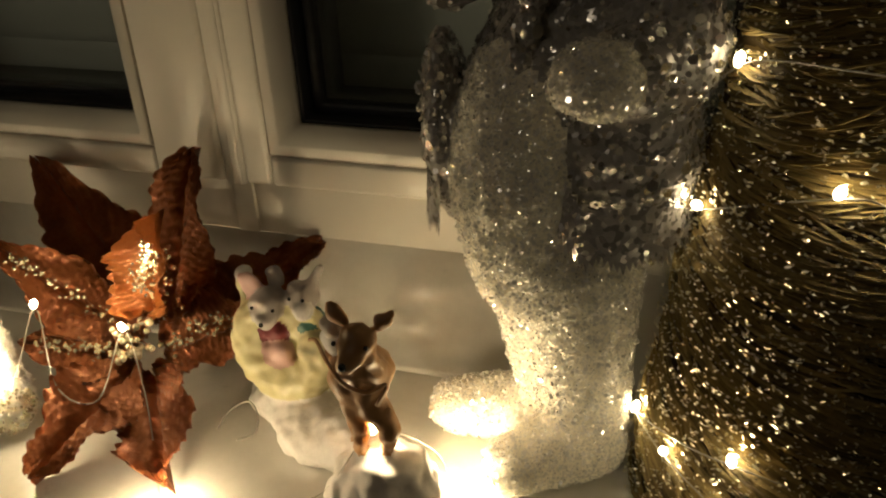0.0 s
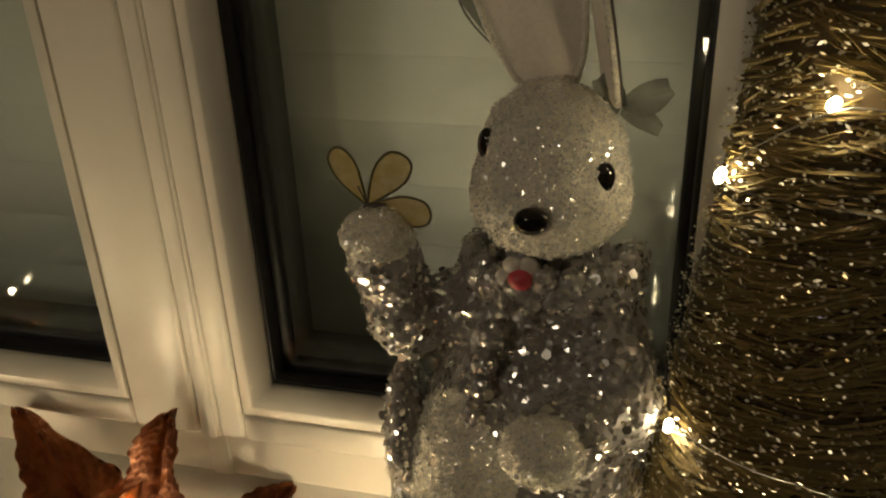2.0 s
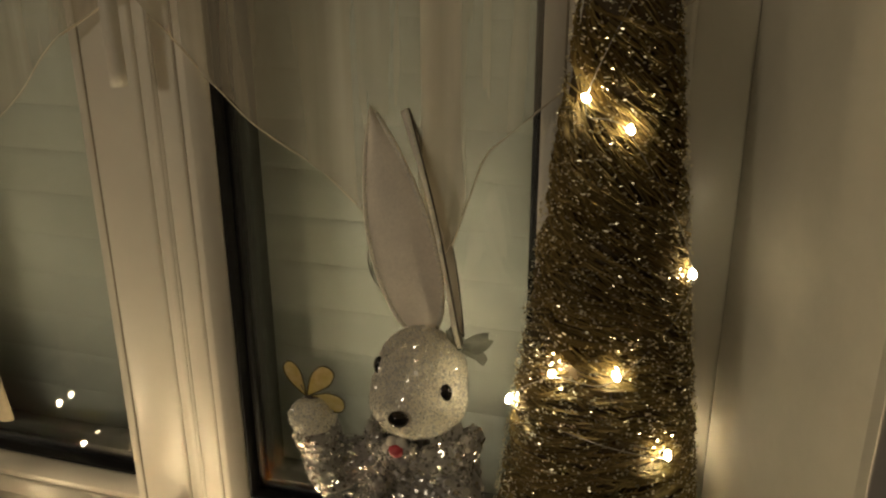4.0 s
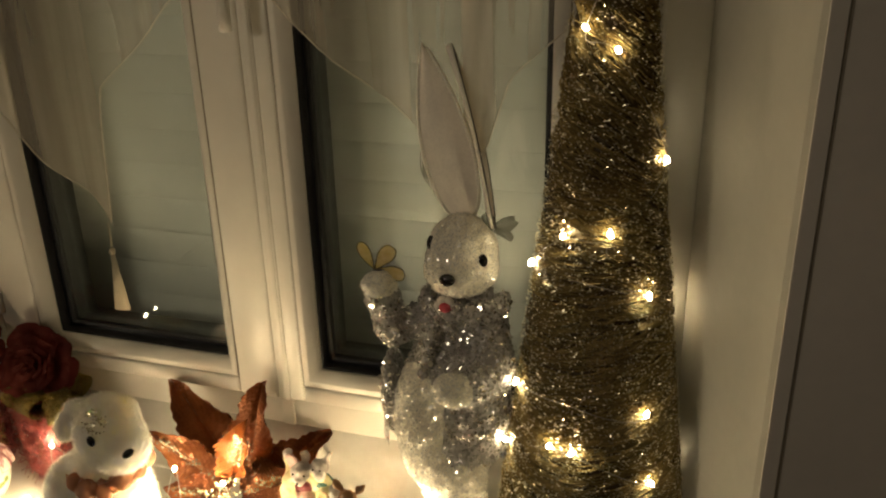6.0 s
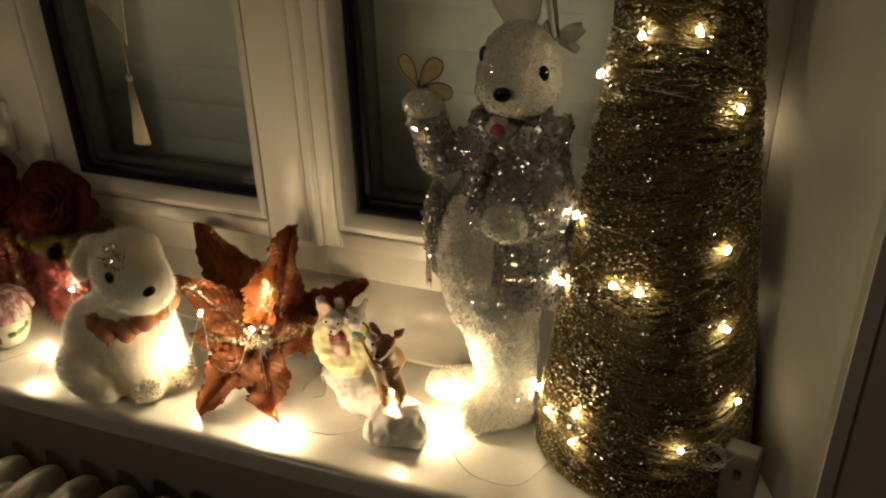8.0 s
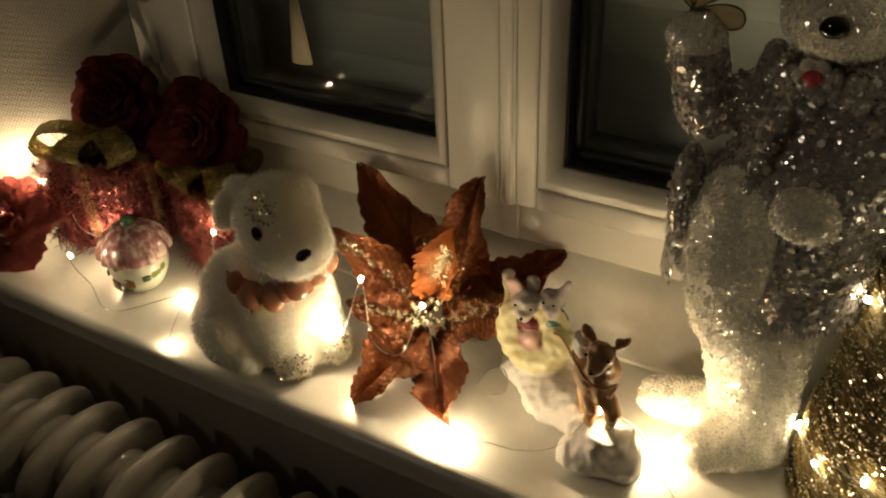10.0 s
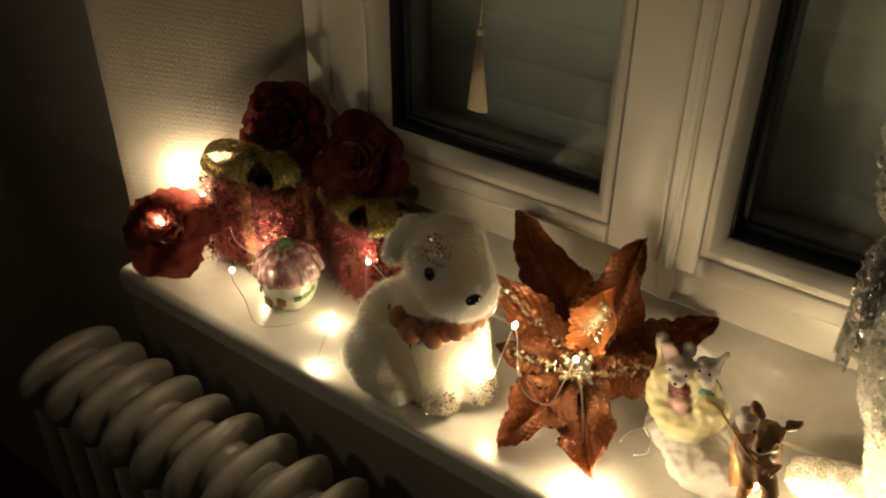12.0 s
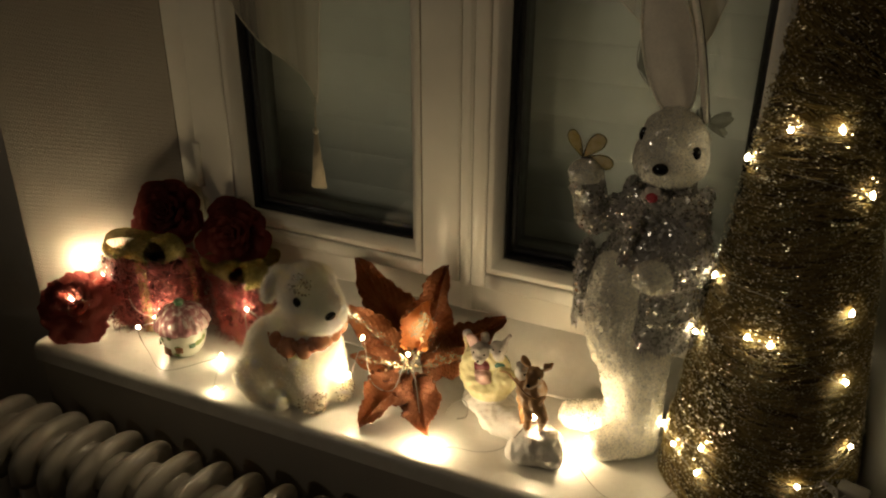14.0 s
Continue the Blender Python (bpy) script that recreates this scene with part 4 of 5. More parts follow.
    tube(rope, spline([(-0.205, 0.417, 0.968), (-0.188, 0.395, 0.985), (-0.160, 0.352, 1.005), (-0.142, 0.333, 1.006), (-0.125, 0.330, 1.004), (-0.116, 0.340, 1.004), (-0.121, 0.334, 0.992)], 5), 0.0014, 5)
    join_into(me, [(fa, 8), (rope, 2)])
    return tagged(new("mice_and_fawn_figurine", me), "painted resin figurine of two mice in a moon and a fawn", "figurine")


figurine()


# ---- flowers ----
def leaf_mesh(base, tip, width, face, cup, wave, ribs, seed, droop=0.0, arch=0.05, rows=72, cols=19, thick=0.0009):
    """A cloth leaf from base to tip: pointed, wavy-edged, creased along its ribs, with thickness."""
    rng = random.Random(seed)
    base, tip = Vector(base), Vector(tip)
    ax = tip - base
    face = Vector(face).normalized()
    s = ax.cross(face).normalized()
    n = s.cross(ax).normalized()
    L = ax.length
    ph = [rng.uniform(0, 6.28) for _ in range(4)]
    grid = []
    for i in range(rows):
        u = i / (rows - 1)
        w = width * (math.sin(math.pi * u ** 0.8) ** 0.72 * (1.1 - 0.3 * u) + 0.14 * (1 - u))
        if i == rows - 1:
            w = 0.0008
        row = []
        for j in range(cols):
            v = 2 * j / (cols - 1) - 1
            av = abs(v)
            pleat = abs(math.cos(math.pi * (10.5 * (u - 0.36 * av + 0.02 * math.sin(9 * u + ph[1])) + (0.0 if v > 0 else 0.4))))
            jag = 1 + 0.055 * (pleat - 0.5) * av + 0.13 * math.sin(11 * u + ph[0] + (0 if v > 0 else 1.7)) + 0.05 * math.sin(27 * u + ph[3] + 2 * v)
            off = cup * v * v + wave * math.sin(3.5 * math.pi * u + ph[2] + 1.3 * v) * av ** 1.5
            rib = ribs * (pleat - 0.5) * min(1, 4 * av) * (1 - 0.5 * u) - 1.3 * ribs * math.exp(-(v / 0.09) ** 2)
            p = base + ax * (u + 0.010 * math.sin(14 * v + ph[3])) + s * (w * v * jag) + n * (off + rib + L * arch * math.sin(math.pi * u) - droop * u * u)
            row.append(p)
        grid.append(row)
    bm = bmesh.new()
    vs = [[bm.verts.new(p) for p in r] for r in grid]
    for r0, r1 in zip(vs, vs[1:]):
        for k in range(cols - 1):
            bm.faces.new((r0[k], r0[k + 1], r1[k + 1], r1[k]))
    bmesh.ops.solidify(bm, geom=bm.faces[:], thickness=thick)
    return bm


def poinsettia():
    c = Vector((-0.336, 0.404, 0.937))
    f = holder("poinsettia", "copper-orange satin poinsettia with gold glitter lying against the window", "artificial flower")
    up = Vector((0.05, -0.62, 0.78))
    specs = [  # tip, half width, lift of the base, material
        ((-0.503, 0.522, 1.047), 0.037, (-0.01, 0.03, 0.012), COPPER), ((-0.345, 0.512, 1.075), 0.036, (0.0, 0.035, 0.015), COPPER), ((-0.260, 0.545, 0.984), 0.034, (0.02, 0.03, 0.0), COPPER),
        ((-0.492, 0.440, 1.014), 0.027, (-0.012, 0.012, 0.006), COPPER), ((-0.279, 0.470, 0.962), 0.033, (0.01, 0.008, 0.006), COPPER), ((-0.294, 0.336, 0.906), 0.033, (0.006, -0.008, -0.004), COPPER),
        ((-0.394, 0.322, 0.902), 0.034, (-0.006, -0.006, 0.0), COPPER), ((-0.450, 0.400, 0.955), 0.025, (-0.012, 0.0, 0.0), COPPER), ((-0.343, 0.452, 1.050), 0.026, (0.0, 0.016, 0.034), ORANGE),
    ]
    rng = random.Random(4)
    for i, (tip, w, b, mat) in enumerate(specs):
        tip = Vector(tip) + Vector((0.022, -0.020, 0.0))
        bm = leaf_mesh(c + Vector(b), tip, 0.92 * w, up, 0.006 if mat is COPPER else 0.018, 0.0070, 0.0100 if mat is COPPER else 0.0065, 10 + i)
        leaf = part("leaf", bm, mat, f, "brighter orange inner leaf" if mat is ORANGE else "")
        if i in (3, 4, 7, 8):
            # a line or patch of glitter grains along the leaf
            g = bmesh.new()
            a, t = c + Vector(b), Vector(tip)
            nn = (t - a).cross(up).cross(t - a).normalized()
            sd = (t - a).cross(up).normalized()
            for q in range(70 if i != 8 else 150):
                u = rng.uniform(0.05, 0.85) if i != 8 else rng.uniform(0.2, 0.75)
                k = rng.gauss(0, 0.12 if i != 8 else 0.4)
                p = a + (t - a) * u + sd * w * k + nn * ((t - a).length * 0.05 * math.sin(math.pi * u) + 0.0050)
                r = rng.uniform(0.0008, 0.0019)
                bmesh.ops.create_icosphere(g, subdivisions=1, radius=r, matrix=Matrix.Translation(p))
            tagged(part("glitter", g, GOLD_CHIP, leaf, "gold glitter grains", smooth=False), kind="stuff")
    seeds = mesh_of("seed", (lambda b: (ball(b, (0, 0, 0), 1.0, 8, 6), b)[1])(bmesh.new()), GOLD_CHIP)
    for q in range(26):
        p = c + Vector((rng.gauss(0, 0.011), rng.gauss(-0.010, 0.008), rng.gauss(0.022, 0.011)))
        r = rng.uniform(0.002, 0.0036)
        share("seed", seeds, Matrix.Translation(p) @ Matrix.Diagonal((r, r, r, 1)), f)
    part("stem", tube(bmesh.new(), [c + Vector((0, 0.01, -0.01)), c + Vector((0.0, 0.03, -0.036))], 0.004, 8), COPPER, f)


poinsettia()


def rose(at, r, facing, seed, name_label, core=0.52):
    """A cloth rose: rings of cupped petals, tighter towards the middle."""
    rng = random.Random(seed)
    f = holder("rose", name_label, "artificial flower", "red roses by the window", at=at)
    fz = Vector(facing).normalized()
    q0 = Vector((0, 0, 1)).rotation_difference(fz).to_matrix().to_4x4()
    rings = [(3, 0.14, 0.50, 86), (4, 0.28, 0.60, 80), (5, 0.42, 0.66, 72), (6, 0.58, 0.70, 62), (7, 0.74, 0.72, 48), (8, 0.90, 0.74, 32), (8, 1.0, 0.70, 14)]
    for ri, (cnt, rad, size, tilt) in enumerate(rings):
        for k in range(cnt):
            a = 2 * math.pi * (k + 0.37 * ri) / cnt + rng.uniform(-0.15, 0.15)
            tl = radians(tilt + rng.uniform(-8, 8))
            ph, ph2, grow = rng.uniform(0, 6.28), rng.uniform(0, 6.28), rng.uniform(0.86, 1.12)
            bm = bmesh.new()
            rows = []
            R = 8
            for i in range(R):
                u = i / (R - 1)
                row = []
                for j in range(9):
                    v = 2 * j / 8 - 1
                    ang = a + v * 1.45 * math.pi / cnt * (0.55 + 0.45 * math.sin(math.pi * min(1.0, 0.1 + 0.75 * u)))
                    out = grow * rad * r * (0.45 + 0.55 * u) * (1.0 - 0.10 * v * v + 0.07 * ((k % 2) - 0.5)) - 0.18 * r * math.sin(tl) * u * u
                    z = size * r * u * math.sin(tl) * (1 - 0.22 * v * v) + (0.07 * math.sin(4.5 * v + ph) + 0.045 * math.sin(11 * v + ph2)) * r * u * u + 0.35 * r - rad * r * 0.33
                    lip = 0.16 * r * max(0, u - 0.7) * 3.3
                    row.append((math.cos(ang) * (out + lip), math.sin(ang) * (out + lip), z - lip * 0.35))
                rows.append(row)
            vs = [[bm.verts.new(p) for p in row] for row in rows]
            for r0, r1 in zip(vs, vs[1:]):
                for j in range(8):
                    bm.faces.new((r0[j], r0[j + 1], r1[j + 1], r1[j]))
            bmesh.ops.solidify(bm, geom=bm.faces[:], thickness=0.0008)
            bm.transform(q0)
            part("petal", bm, ROSE, f)
    b = bmesh.new()
    ball(b, fz * 0.12 * r, 0.2 * r, 10, 8)
    ball(b, fz * -0.08 * r, (core * r, core * r, 0.8 * core * r), 14, 10)
    part("bud", b, ROSE, f)
    g = bmesh.new()
    for k in range(40):
        d = Vector((rng.gauss(0, 1), rng.gauss(0, 1), rng.gauss(0, 1))).normalized()
        if d.dot(fz) > 0.1:
            bmesh.ops.create_icosphere(g, subdivisions=1, radius=0.0009, matrix=Matrix.Translation(d * r * rng.uniform(0.85, 1.0)))
    tagged(part("glitter", g, RED_GLIT, f, smooth=False), kind="stuff")
    return f


rose((-0.827, 0.474, 1.072), 0.057, (0.35, -0.75, 0.5), 1, "dark red cloth rose leaning in the window corner")
rose((-0.688, 0.470, 1.060), 0.056, (0.25, -0.8, 0.45), 2, "dark red cloth rose leaning against the window frame")
rose((-0.912, 0.328, 0.945), 0.060, (0.3, -0.5, 0.8), 3, "dark red cloth rose lit from inside by a bulb", 0.28)


# ---- parcels and jar ----
def parcel(at, size, turn, label, seed):
    rng = random.Random(seed)
    g = holder("gift_parcel", label, "ornament", "red glitter parcels", at=at)
    g.rotation_euler = (0, 0, radians(turn))
    sx, sy, sz = size
    body = boxed((-sx / 2, -sy / 2, 0), (sx / 2, sy / 2, sz), 0.022, 4)
    part("parcel_body", body, RED_GLIT, g)
    w = 0.021
    part("ribbon", boxed((-w / 2, -sy / 2 - 0.0015, 0.001), (w / 2, sy / 2 + 0.0015, sz + 0.0015), 0.004, 2), GOLD, g, "gold glitter ribbon")
    part("ribbon", boxed((-sx / 2 - 0.0015, -w / 2, 0.001), (sx / 2 + 0.0015, w / 2, sz + 0.0012), 0.004, 2), GOLD, g, "gold glitter ribbon")
    for k, (a, r) in enumerate(((205, 0.037), (-28, 0.036), (95, 0.028), (268, 0.027))):
        bm = bmesh.new()
        rows = []
        for i in range(17):
            t = 2 * math.pi * i / 16
            d = r * (0.5 - 0.5 * math.cos(t))
            h = r * 0.60 * math.sin(t) + 0.012 + 0.25 * d
            rows.append([Vector((2 * d * math.cos(radians(a)) - v * 0.019 * math.sin(radians(a)), 2 * d * math.sin(radians(a)) + v * 0.019 * math.cos(radians(a)), sz + max(h, 0.002))) for v in (-1, 0, 1)])
        vs = [[bm.verts.new(p) for p in row] for row in rows]
        for r0, r1 in zip(vs, vs[1:]):
            for j in range(2):
                bm.faces.new((r0[j], r0[j + 1], r1[j + 1], r1[j]))
        bmesh.ops.solidify(bm, geom=bm.faces[:], thickness=0.0008)
        part("bow_loop", bm, GOLD, g, "gold glitter ribbon loop")
    kn = bmesh.new()
    ball(kn, (0, 0, sz + 0.010), (0.010, 0.010, 0.008), 10, 7)
    part("knot", kn, GOLD, g)
    # tinsel strands standing off the wrapping
    ts = bmesh.new()
    for q in range(2600):
        p = Vector((rng.uniform(-sx / 2, sx / 2), -sy / 2 - 0.001, rng.uniform(0.01, sz)))
        if q % 3 == 0:
            p = Vector((sx / 2 + 0.001, rng.uniform(-sy / 2, sy / 2), rng.uniform(0.01, sz)))
        if q % 7 == 0:
            p = Vector((-sx / 2 - 0.001, rng.uniform(-sy / 2, sy / 2), rng.uniform(0.01, sz)))
        d = Vector((rng.gauss(0, 1), rng.gauss(-0.1, 0.3), rng.gauss(0, 1))).normalized() * rng.uniform(0.008, 0.026)
        bend = Vector((rng.gauss(0, 0.002), rng.gauss(0, 0.002), rng.gauss(0, 0.002)))
        tube(ts, [p - d * 0.3, p + d * 0.3 + bend, p + d], 0.0004, 3)
    tagged(part("tinsel", ts, RED_TINSEL, g, "fine shiny red tinsel threads"), kind="stuff")
    # gold grains on the ribbon, its loops and, thinly, on the wrapping
    for k, ob in enumerate(list(g.children)):
        count = {"rib": 340, "bow": 130, "par": 420}.get(ob.name[:3], 0)
        if count:
            grains = chips(ob.data, [0], count, 0.0009, 0.5, seed * 10 + k, 0.0006)
            tagged(part("glitter", grains, GOLD_CHIP, ob, "gold glitter grains", smooth=False), kind="stuff")


RED_TINSEL = plain("red_tinsel", (0.46, 0.13, 0.125), 0.28, 0.85, grain=0.2)
parcel((-0.822, 0.420, SILL + 0.001), (0.135, 0.085, 0.132), 12, "dark red glitter parcel with gold ribbon bow", 5)
parcel((-0.655, 0.452, SILL + 0.001), (0.085, 0.075, 0.112), -14, "dark red glitter parcel with gold bow standing behind the puppy", 6)


def jar():
    cer = Mat("painted_ceramic").put(Roughness=0.22)
    v = cer.node("ShaderNodeTexVoronoi", Scale=55.0)
    cer.link(cer.coord, v.inputs["Vector"])
    leafy = cer.ramp(v.outputs["Distance"], [(0.0, (0.10, 0.15, 0.05)), (0.30, (0.16, 0.20, 0.07)), (0.34, (0.52, 0.53, 0.42)), (1.0, (0.56, 0.56, 0.46))])
    sel = cer.ramp(cer.noise(22, 2), [(0.36, (0, 0, 0)), (0.42, (1, 1, 1))])
    cer.colour(cer.mix(sel, (0.54, 0.55, 0.44), leafy))
    lidm = Mat("pink_icing").put(Roughness=0.18, Coat_Weight=0.5)
    lidm.colour(lidm.ramp(lidm.noise(110, 3, 0.5, (1, 1, 0.25)), [(0.35, (0.26, 0.10, 0.11)), (0.5, (0.38, 0.20, 0.20)), (0.6, (0.62, 0.50, 0.46))]))
    green = plain("green_glaze", (0.05, 0.12, 0.06), 0.3, grain=0.2)
    brown = plain("brown_glaze", (0.16, 0.07, 0.03), 0.3, grain=0.2)
    j = holder("ceramic_jar", "small cream ceramic cottage jar with pink fluted lid and painted windows", "jar", at=(-0.727, 0.362, SILL + 0.001))

    def lathe(prof, seg, flute=0.0, waves=0):
        bm = bmesh.new()
        rings = []
        for r, z in prof:
            rings.append([bm.verts.new(((r * (1 + flute * abs(math.sin(waves * 0.5 * 2 * math.pi * k / seg)))) * math.cos(2 * math.pi * k / seg), (r * (1 + flute * abs(math.sin(waves * 0.5 * 2 * math.pi * k / seg)))) * math.sin(2 * math.pi * k / seg), z)) for k in range(seg)])
        for a, b in zip(rings, rings[1:]):
            for k in range(seg):
                bm.faces.new((a[k], a[(k + 1) % seg], b[(k + 1) % seg], b[k]))
        bm.faces.new(rings[0][::-1])
        bm.faces.new(rings[-1])
        return bm

    part("jar_body", lathe([(0.022, 0), (0.025, 0.003), (0.032, 0.015), (0.036, 0.030), (0.036, 0.045), (0.033, 0.052)], 36), cer.m, j)
    part("lid", lathe([(0.037, 0.046), (0.041, 0.050), (0.040, 0.058), (0.034, 0.070), (0.023, 0.080), (0.010, 0.085), (0.004, 0.086)], 72, 0.10, 13), lidm.m, j, "pink fluted glazed lid")
    k = bmesh.new()
    ball(k, (0, 0, 0.089), (0.008, 0.008, 0.007), 12, 8)
    ball(k, (0.004, -0.003, 0.095), (0.004, 0.004, 0.004), 8, 6)
    part("knob", k, green, j, "dark green leaf knob")
    for a, z, w, hgt, mat in ((-62, 0.022, 0.006, 0.010, brown), (-100, 0.015, 0.008, 0.013, brown), (-30, 0.027, 0.005, 0.007, green), (-135, 0.024, 0.005, 0.008, green)):
        rr = 0.0365 if z > 0.02 else 0.0335
        m = pose(rr * math.cos(radians(a)), rr * math.sin(radians(a)), z, 0, 0, a + 90)
        bm = boxed((-w, -0.0015, -hgt / 2), (w, 0.001, hgt / 2), 0.001)
        bm.transform(m)
        part("painted_window", bm, mat, j)


jar()


# ---- the cone tree ----
AX, AY, R0, KR = 0.1435, 0.445, 0.1210, 0.1170


def cone_tree():
    core = plain("brown_core", (0.08, 0.054, 0.020), 0.7, grain=0.3, scale=90, bump=0.3)
    th = Mat("gold_thread").put(Roughness=0.5, Metallic=0.2)
    gi = th.t.nodes.new("ShaderNodeNewGeometry")
    base = th.ramp(gi.outputs["Random Per Island"], [(0.0, (0.08, 0.054, 0.019)), (0.12, (0.155, 0.114, 0.042)), (0.6, (0.25, 0.188, 0.070)), (1.0, (0.37, 0.285, 0.116))])
    th.colour(base)
    fleck = plain("gold_fleck", (0.97, 0.88, 0.68), 0.29, 0.95, grain=0.1)
    t = holder("cone_tree", "tall cone tree wound with glittering gold-brown thread", "christmas tree", at=(AX, AY, SILL + 0.001))
    Ht = 0.93
    rad = lambda z: max(0.004, R0 - KR * z)
    bm = bmesh.new()
    rings = []
    for i in range(40):
        z = Ht * i / 39
        rings.append([bm.verts.new(((rad(z) - 0.002) * math.cos(2 * math.pi * k / 64), (rad(z) - 0.002) * math.sin(2 * math.pi * k / 64), z)) for k in range(64)])
    for a, b in zip(rings, rings[1:]):
        for k in range(64):
            bm.faces.new((a[k], a[(k + 1) % 64], b[(k + 1) % 64], b[k]))
    bm.faces.new(rings[0][::-1])
    bm.faces.new(rings[-1])
    part("core", bm, core, t)
    # loose windings, each a slanting thread over part of the round
    rng = np.random.default_rng(8)
    verts, faces = [], []
    for q in range(7000):
        if q % 5 == 0:  # a strand of several threads lying together
            zs = Ht * (1 - math.sqrt(rng.uniform(0.0, 1.0))) if (q // 5) % 2 else rng.uniform(0, Ht * 0.8)
            as_, span_s = rng.uniform(-math.pi, 0.35), rng.uniform(0.35, 0.9)
            rise_s = rng.normal(-0.006, 0.0075) + 0.018 * math.sin(zs * 9 + 0.7 * as_)
        k = rng.normal(0, 0.0028)
        z0, a0 = zs + k, as_ + rng.uniform(-0.12, 0.12)
        span, rise = span_s * rng.uniform(0.75, 1.1), rise_s + rng.normal(0, 0.0022)
        lift, wob = max(0.0, 0.0042 - 0.7 * abs(k)) * rng.uniform(0.5, 1.0), rng.uniform(0, 6.28)
        w = rng.uniform(0.0006, 0.0011)
        n = 6
        b0 = len(verts)
        for i in range(n):
            u = i / (n - 1)
            z = z0 + rise * u + 0.0008 * math.sin(5 * u + wob)
            if z < 0.002:
                z = 0.002
            a = a0 + span * u
            r = rad(z) + lift * math.sin(math.pi * u) + 0.0008 * math.sin(11 * u + wob)
            for dr, dz in ((w, 0), (-w * 0.5, w), (-w * 0.5, -w)):
                verts.append(((r + dr) * math.cos(a), (r + dr) * math.sin(a), z + dz))
        for i in range(n - 1):
            for k in range(3):
                p, s = b0 + 3 * i + k, b0 + 3 * i + (k + 1) % 3
                faces.append((p, s, s + 3, p + 3))
    me = bpy.data.meshes.new("windings")
    me.from_pydata(verts, [], faces)
    me.materials.append(th.m)
    ob = new("winding", me)
    ob.parent = t
    tagged(ob, "wound gold-brown thread", kind="stuff")
    fv, ff = [], []
    for q in range(13000):
        z = Ht * (1 - math.sqrt(rng.uniform(0.02, 1.0)))
        a = rng.uniform(-math.pi, 0.4)
        r = rad(z) + rng.uniform(0.0020, 0.0058)
        c = np.array([r * math.cos(a), r * math.sin(a), z])
        nn = np.array([math.cos(a), math.sin(a), 0.1]) + rng.normal(0, 0.5, 3)
        nn /= np.linalg.norm(nn)
        s = np.cross(nn, np.array([0.0, 0.0, 1.0]) + rng.normal(0, 0.35, 3))  # flecks lie along the winding
        s /= np.linalg.norm(s)
        u = np.cross(nn, s)
        h, wd = rng.uniform(0.0009, 0.0022), rng.uniform(0.0005, 0.0010)
        b0 = len(fv)
        fv += [tuple(c + h * s), tuple(c + wd * u), tuple(c - h * s), tuple(c - wd * u)]
        ff.append((b0, b0 + 1, b0 + 2, b0 + 3))
    me = bpy.data.meshes.new("flecks")
    me.from_pydata(fv, [], ff)
    me.materials.append(fleck)
    ob = new("glitter", me)
    ob.parent = t
    tagged(ob, "bright gold glitter flecks", kind="stuff")


cone_tree()

# ---- the strings of small lights ----
BULB = glow("bulb_glow", (1.0, 0.82, 0.50), 22.0)
CASE = plain("bulb_resin", (0.85, 0.8, 0.68), 0.15, grain=0.05, Transmission_Weight=0.5)


def bulb_mesh():
    bm = bmesh.new()
    ball(bm, (0, 0, 0), (0.0027, 0.0027, 0.0042), 10, 8)
    return mesh_of("bulb", bm, BULB)


BM = bulb_mesh()


def string(label, stations, extra_wire=0.00055, group="", share_of=1.0):
    """stations: (x, y, z, watts) in order along the wire; watts 0 is a bend of the wire without a bulb."""
    s = holder("string_lights", label, "string lights", group)
    rng = random.Random(len(stations))
    pts = []
    for i, (x, y, z, w) in enumerate(stations):
        p = Vector((x, y, z))
        pts.append(p)
        if w:
            share("bulb", BM, Matrix.Translation(p + Vector((0, 0, 0.0032))) @ pose(0, 0, 0, rng.uniform(-40, 40), rng.uniform(-40, 40), 0), s)
            point_lamp(p + Vector((0, -0.002, 0.0075)), w * share_of)
    part("wire", tube(bmesh.new(), spline(pts, 6), extra_wire, 5), CLEAR_WIRE, s, "thin clear silver wire")


